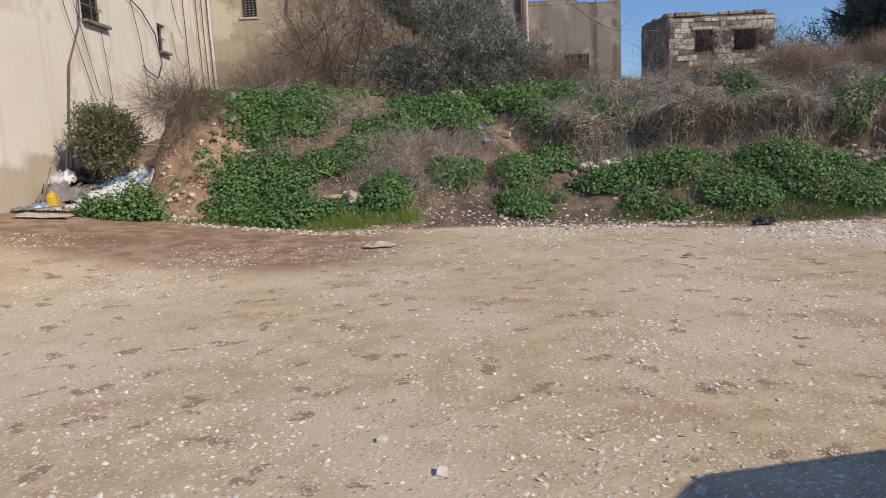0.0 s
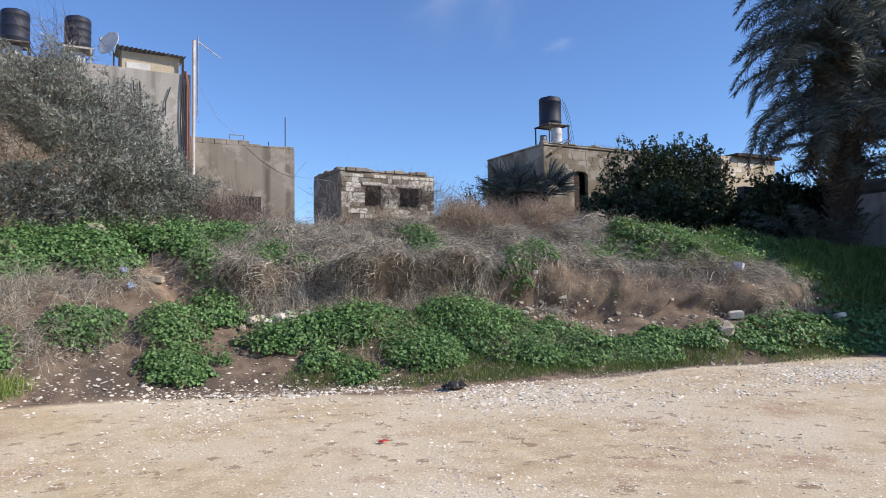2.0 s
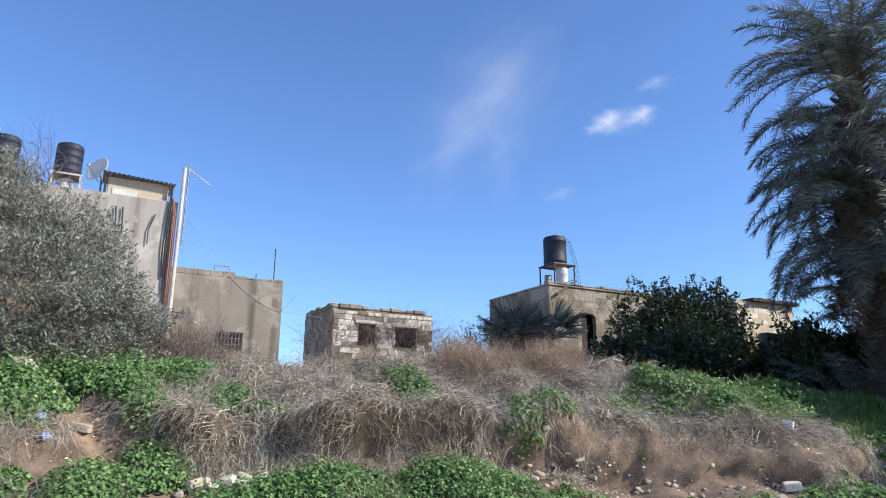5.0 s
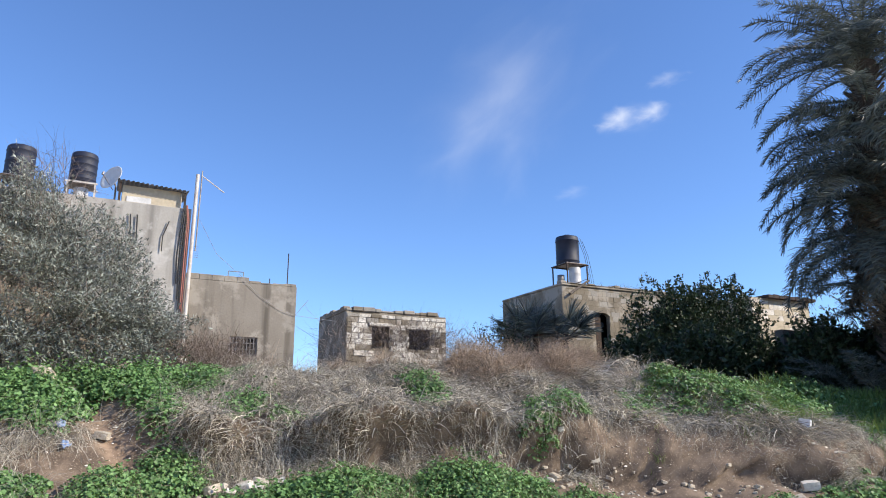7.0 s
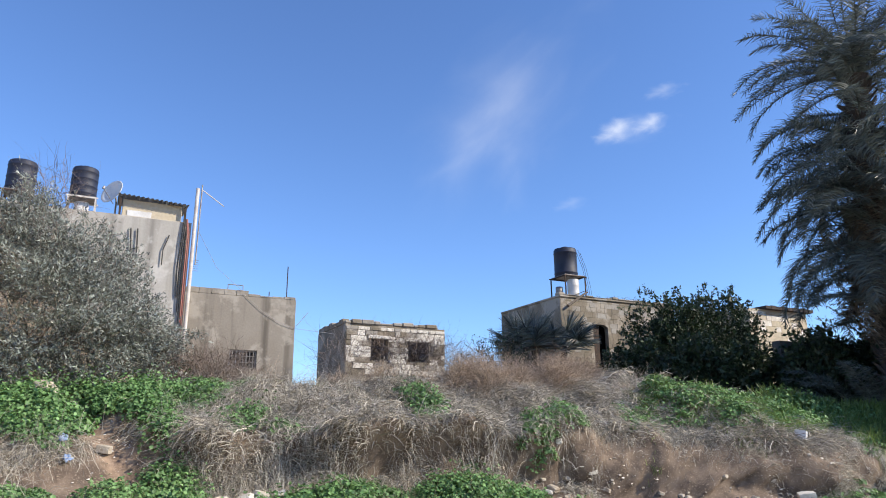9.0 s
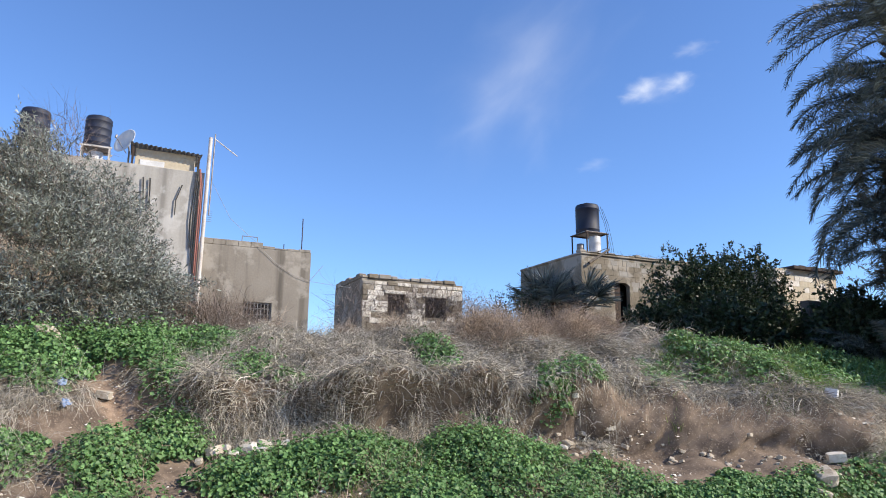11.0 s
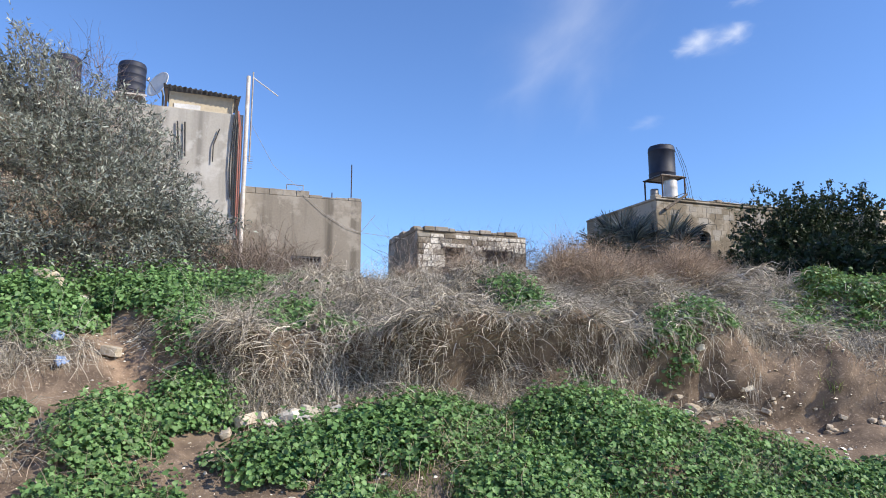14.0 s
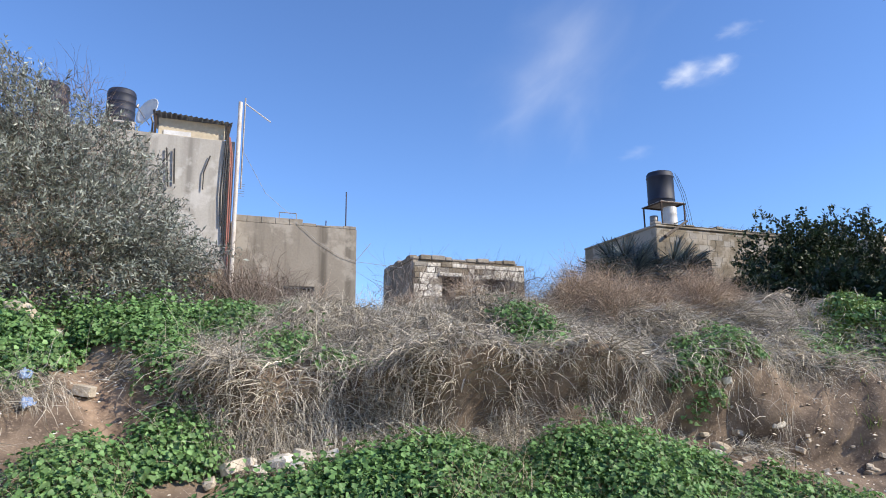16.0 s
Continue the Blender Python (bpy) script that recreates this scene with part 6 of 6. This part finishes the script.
def crumple(name, x, y, w, d, mat, seed, label, category, rise=0.12, turn=0.0, dz=0.02, n=16):
    """A creased sheet or bag lying on the ground."""
    rs = np.random.RandomState(seed)
    u, v = np.meshgrid(np.linspace(-1, 1, n), np.linspace(-1, 1, n))
    ed = 1 + 0.12 * wobble(u * 3, v * 3, 1.5, seed)
    a = radians(turn)
    px, py = u * w / 2 * ed, v * d / 2 * ed
    X2, Y2 = x + px * math.cos(a) - py * math.sin(a), y + px * math.sin(a) + py * math.cos(a)
    fall = np.clip(1.25 - np.maximum(np.abs(u), np.abs(v)), 0, 1)
    Z2 = height(X2, Y2) + dz + rise * fall * (0.6 + 0.5 * wobble(u * 2.5, v * 2.5, 1.6, seed + 1)) + 0.25 * rise * np.abs(wobble(u * 6, v * 6, 1.8, seed + 2))
    i = np.arange(n * n).reshape(n, n)
    q = np.stack([i[:-1, :-1], i[:-1, 1:], i[1:, 1:], i[1:, :-1]], axis=-1).reshape(-1, 4)
    o = np_mesh(name, np.stack([X2, Y2 + lip(X2, Y2), Z2], axis=-1).reshape(-1, 3), q, mat)
    md = o.modifiers.new("thick", "SOLIDIFY")
    md.thickness = 0.006
    return tagged(o, label, category)


C_WHITE = material("white_plastic_sheet", (0.78, 0.78, 0.78), (0.6, 0.6, 0.62), 5, 30, rough=0.45, bump=0.2)
C_BLUE = material("blue_plastic", (0.16, 0.26, 0.48), (0.26, 0.34, 0.48), 5, 30, rough=0.4, bump=0.2)
C_GREY = material("grey_cloth", (0.30, 0.29, 0.27), (0.16, 0.15, 0.14), 5, 30)
C_BLACK = material("black_plastic_bag", (0.02, 0.018, 0.017), (0.035, 0.03, 0.028), 5, 30, rough=0.4)
C_CARD = material("weathered_cardboard", (0.62, 0.56, 0.52), (0.45, 0.38, 0.33), 5, 40)
C_YELLOW = material("yellow_plastic", (0.75, 0.50, 0.05), (0.65, 0.42, 0.05), 5, 40, rough=0.4)
C_RED = material("red_wrapper", (0.6, 0.06, 0.04), (0.5, 0.05, 0.04), 5, 40, rough=0.4)
C_WOOD = material("grey_plank", (0.38, 0.31, 0.24), (0.22, 0.17, 0.13), 3, 40)

crumple("cardboard_sheet", -0.45, 10.2, 0.48, 0.32, C_CARD, 3, "flattened pale cardboard sheet on the gravel", "cardboard", 0.05, 8)
crumple("black_rag", 5.5, 10.5, 0.34, 0.26, C_BLACK, 4, "small crumpled black rag on the gravel edge", "rag", 0.13, 20)
crumple("red_wrapper", 3.42, 8.1, 0.09, 0.06, C_RED, 5, "small red wrapper on the gravel", "litter", 0.03, 30, n=8)
crumple("blue_bag", 1.45, 14.85, 0.13, 0.10, C_BLUE, 6, "torn blue plastic bag caught in dry stalks", "plastic bag", 0.09, 0, 0.16)
crumple("blue_bag", 1.55, 14.55, 0.13, 0.10, C_BLUE, 7, "scrap of blue plastic on the slope", "plastic bag", 0.09, 40, 0.06)
bag = new("white_bag", rock_mesh("bag", 91, C_WHITE, 0.95, 0.35))
bag.matrix_world = pose(13.2, 12.3 + float(lip(13.2, 12.3)), float(height(13.2, 12.3)) + 0.2, 10, 5, 30) @ Matrix.Scale(0.36, 4)
tagged(bag, "knotted white plastic bag lying on the grassy slope", "plastic bag")
crumple("puddle_sheet", -6.6, 12.4, 0.9, 0.6, C_CARD, 10, "dirty pale sheet lying on the wet ground", "cardboard", 0.05, 15)
TRASH = ((-6.25, 14.3, 0.9, 0.4, C_WHITE, 0.22, 42), (-5.9, 15.0, 0.6, 0.45, C_WHITE, 0.3, 50), (-6.1, 14.75, 0.8, 0.4, C_BLUE, 0.28, 48), (-7.15, 13.9, 0.6, 0.5, C_GREY, 0.35, 10), (-7.2, 13.5, 0.5, 0.25, C_BLUE, 0.1, 5),
         (-7.3, 14.4, 0.45, 0.4, C_WHITE, 0.5, 70), (-6.8, 14.1, 0.5, 0.4, C_GREY, 0.2, 30), (-6.6, 13.6, 0.4, 0.3, C_WHITE, 0.12, 60), (-7.0, 14.8, 0.6, 0.5, C_BLACK, 0.3, 20), (-5.7, 15.6, 0.6, 0.4, C_GREY, 0.25, 15), (-6.5, 15.3, 0.5, 0.4, C_CARD, 0.2, 65),
         (-6.95, 13.3, 0.35, 0.25, C_CARD, 0.1, 33), (-6.3, 13.5, 0.3, 0.2, C_WHITE, 0.1, 12), (-7.3, 13.0, 0.4, 0.3, C_GREY, 0.1, 44), (-5.6, 14.5, 0.35, 0.3, C_WHITE, 0.2, 28), (-6.0, 13.9, 0.3, 0.2, C_WHITE, 0.15, 75))
for i, (x, y, w, d, mat, r, t) in enumerate(TRASH):
    what = {C_WHITE.name: "white plastic sheeting", C_BLUE.name: "blue plastic sheet", C_GREY.name: "grey rag bundle", C_BLACK.name: "black rubbish bag", C_CARD.name: "torn cardboard"}[mat.name]
    crumple("rubbish_sheet", x, y, w, d, mat, 20 + i, "crumpled " + what + " in the rubbish heap", "rubbish", r, t)
for i in range(150):
    crumple("litter_scrap", RNG.uniform(-7.3, -5.6), RNG.uniform(13.0, 15.9), RNG.uniform(0.08, 0.28), RNG.uniform(0.06, 0.2), (C_WHITE, C_CARD, C_GREY, C_WHITE, C_WOOD, C_BLUE)[i % 6], 50 + i, "small scrap of litter in the rubbish heap", "litter", 0.06, RNG.uniform(0, 90), 0.03, 7)
jug = empty("yellow_jug", -7.05, 13.55, float(height(-7.05, 13.55)), label="yellow plastic canister lying in the rubbish", category="canister")
bm = bmesh.new()
lathe(bm, [(0.10, 0.0), (0.115, 0.03), (0.115, 0.22), (0.07, 0.28), (0.03, 0.30), (0.03, 0.34)], 16, (-7.05, 13.55, float(height(-7.05, 13.55))))
place(part("body", bm, C_YELLOW, jug), jug)
bm = bmesh.new()
hose(bm, [Vector((-6.96, 13.5, float(height(-7.05, 13.55)) + h)) + Vector((o, 0, 0)) for o, h in ((-0.04, 0.27), (0.05, 0.24), (0.05, 0.14), (0.02, 0.1))], 0.013)
place(part("handle", bm, C_YELLOW, jug), jug)
for i, (x, y, l2, a, b) in enumerate(((-7.25, 13.7, 0.9, 70, 35), (-7.2, 14.5, 1.0, 80, 10), (-6.4, 13.3, 0.7, 8, 20), (-7.0, 12.9, 1.1, 5, -10))):
    bm = bmesh.new()
    box(bm, -l2 / 2, -0.05, -0.012, l2 / 2, 0.05, 0.012, 0.004)
    o = link_bm("plank", bm, C_WOOD)
    o.matrix_world = pose(x, y, float(height(x, y)) + 0.06 + 0.3 * l2 * math.sin(radians(a)), 0, -a if a > 20 else -4, b)
    tagged(o, "broken grey plank leaning in the rubbish heap", "plank", "broken planks")

# fallen palm fronds on the crest
fallen_rachis, fallen_blade = (m.copy() for m in DEAD_FROND[0])
for m in (fallen_rachis, fallen_blade):
    m.materials[0] = M_DRY
for x, y, a in ((13.2, 16.2, 200), (13.9, 16.0, 215), (14.6, 16.3, 190)):
    o = new("fallen_frond", fallen_rachis)
    o.matrix_world = pose(x, y, float(height(x, y)) + 0.32, 0, -4, a) @ Matrix.Scale(0.75, 4)
    tagged(o, "fallen dry palm frond on the crest", "palm frond", "fallen fronds")
    q = new("leaf_blade", fallen_blade)
    q.parent = o

# ---- parked car beside the lot, whose shadow lies on the gravel ----
CAR_PAINT = material("grey_car_paint", (0.25, 0.26, 0.28), (0.22, 0.23, 0.25), 4, 60, rough=0.3, bump=0.0, metal=0.4)
CAR_GLASS = material("tinted_glass", (0.03, 0.035, 0.04), (0.025, 0.03, 0.035), 4, 60, rough=0.08, bump=0.0)
CAR_TYRE = material("tyre_rubber", (0.025, 0.025, 0.025), (0.015, 0.015, 0.015), 8, 60)


def parked_car(x, y, turn):
    """A small hatchback: outline lofted across its width, cabin, glass and wheels."""
    c = empty("parked_car", x, y, 0, label="small grey hatchback parked beside the gravel lot", category="car")
    m = pose(x, y, 0, 0, 0, turn)

    def loft(name, outline, widths, mat):
        bm = bmesh.new()
        rows = []
        for s in (-1, 1):
            rows.append([bm.verts.new(m @ Vector((px, s * w, pz))) for (px, pz), w in zip(outline, widths)])
        k = len(outline)
        for i in range(k):
            bm.faces.new((rows[0][i], rows[0][(i + 1) % k], rows[1][(i + 1) % k], rows[1][i]))
        bm.faces.new(rows[0][::-1])
        bm.faces.new(rows[1])
        bmesh.ops.bevel(bm, geom=bm.edges[:], offset=0.03, segments=2, affect="EDGES")
        return place(part(name, bm, mat, c), c)
    loft("body", ((-1.95, 0.25), (1.95, 0.25), (2.0, 0.55), (1.9, 0.8), (1.0, 0.95), (-1.85, 0.98), (-2.0, 0.6)), (0.8, 0.8, 0.82, 0.84, 0.85, 0.85, 0.82), CAR_PAINT)
    loft("cabin", ((1.0, 0.96), (0.35, 1.40), (-0.1, 1.47), (-1.2, 1.45), (-1.6, 1.25), (-1.8, 0.98)), (0.76, 0.62, 0.60, 0.60, 0.64, 0.76), CAR_PAINT)
    for s in (-1, 1):
        bm = bmesh.new()
        pts = [(0.75, 1.02, 0.765), (0.3, 1.34, 0.66), (-1.15, 1.38, 0.63), (-1.5, 1.02, 0.765)]
        bm.faces.new([bm.verts.new(m @ Vector((px, s * w, pz))) for px, pz, w in pts])
        bmesh.ops.solidify(bm, geom=bm.faces[:], thickness=0.012)
        place(part("side_window", bm, CAR_GLASS, c), c)
        for wx in (-1.25, 1.25):
            bm = bmesh.new()
            rod(bm, m @ Vector((wx, s * 0.68, 0.29)), m @ Vector((wx, s * 0.86, 0.29)), 0.29, 0.29, 24)
            wh = place(part("wheel", bm, CAR_TYRE, c), c)
            bm = bmesh.new()
            rod(bm, m @ Vector((wx, s * 0.84, 0.29)), m @ Vector((wx, s * 0.87, 0.29)), 0.18, 0.16, 16)
            rim = part("rim", bm, M_STEEL, wh)
            rim.matrix_parent_inverse = Matrix.Identity(4)
    return c


parked_car(4.35, 1.0, 8)
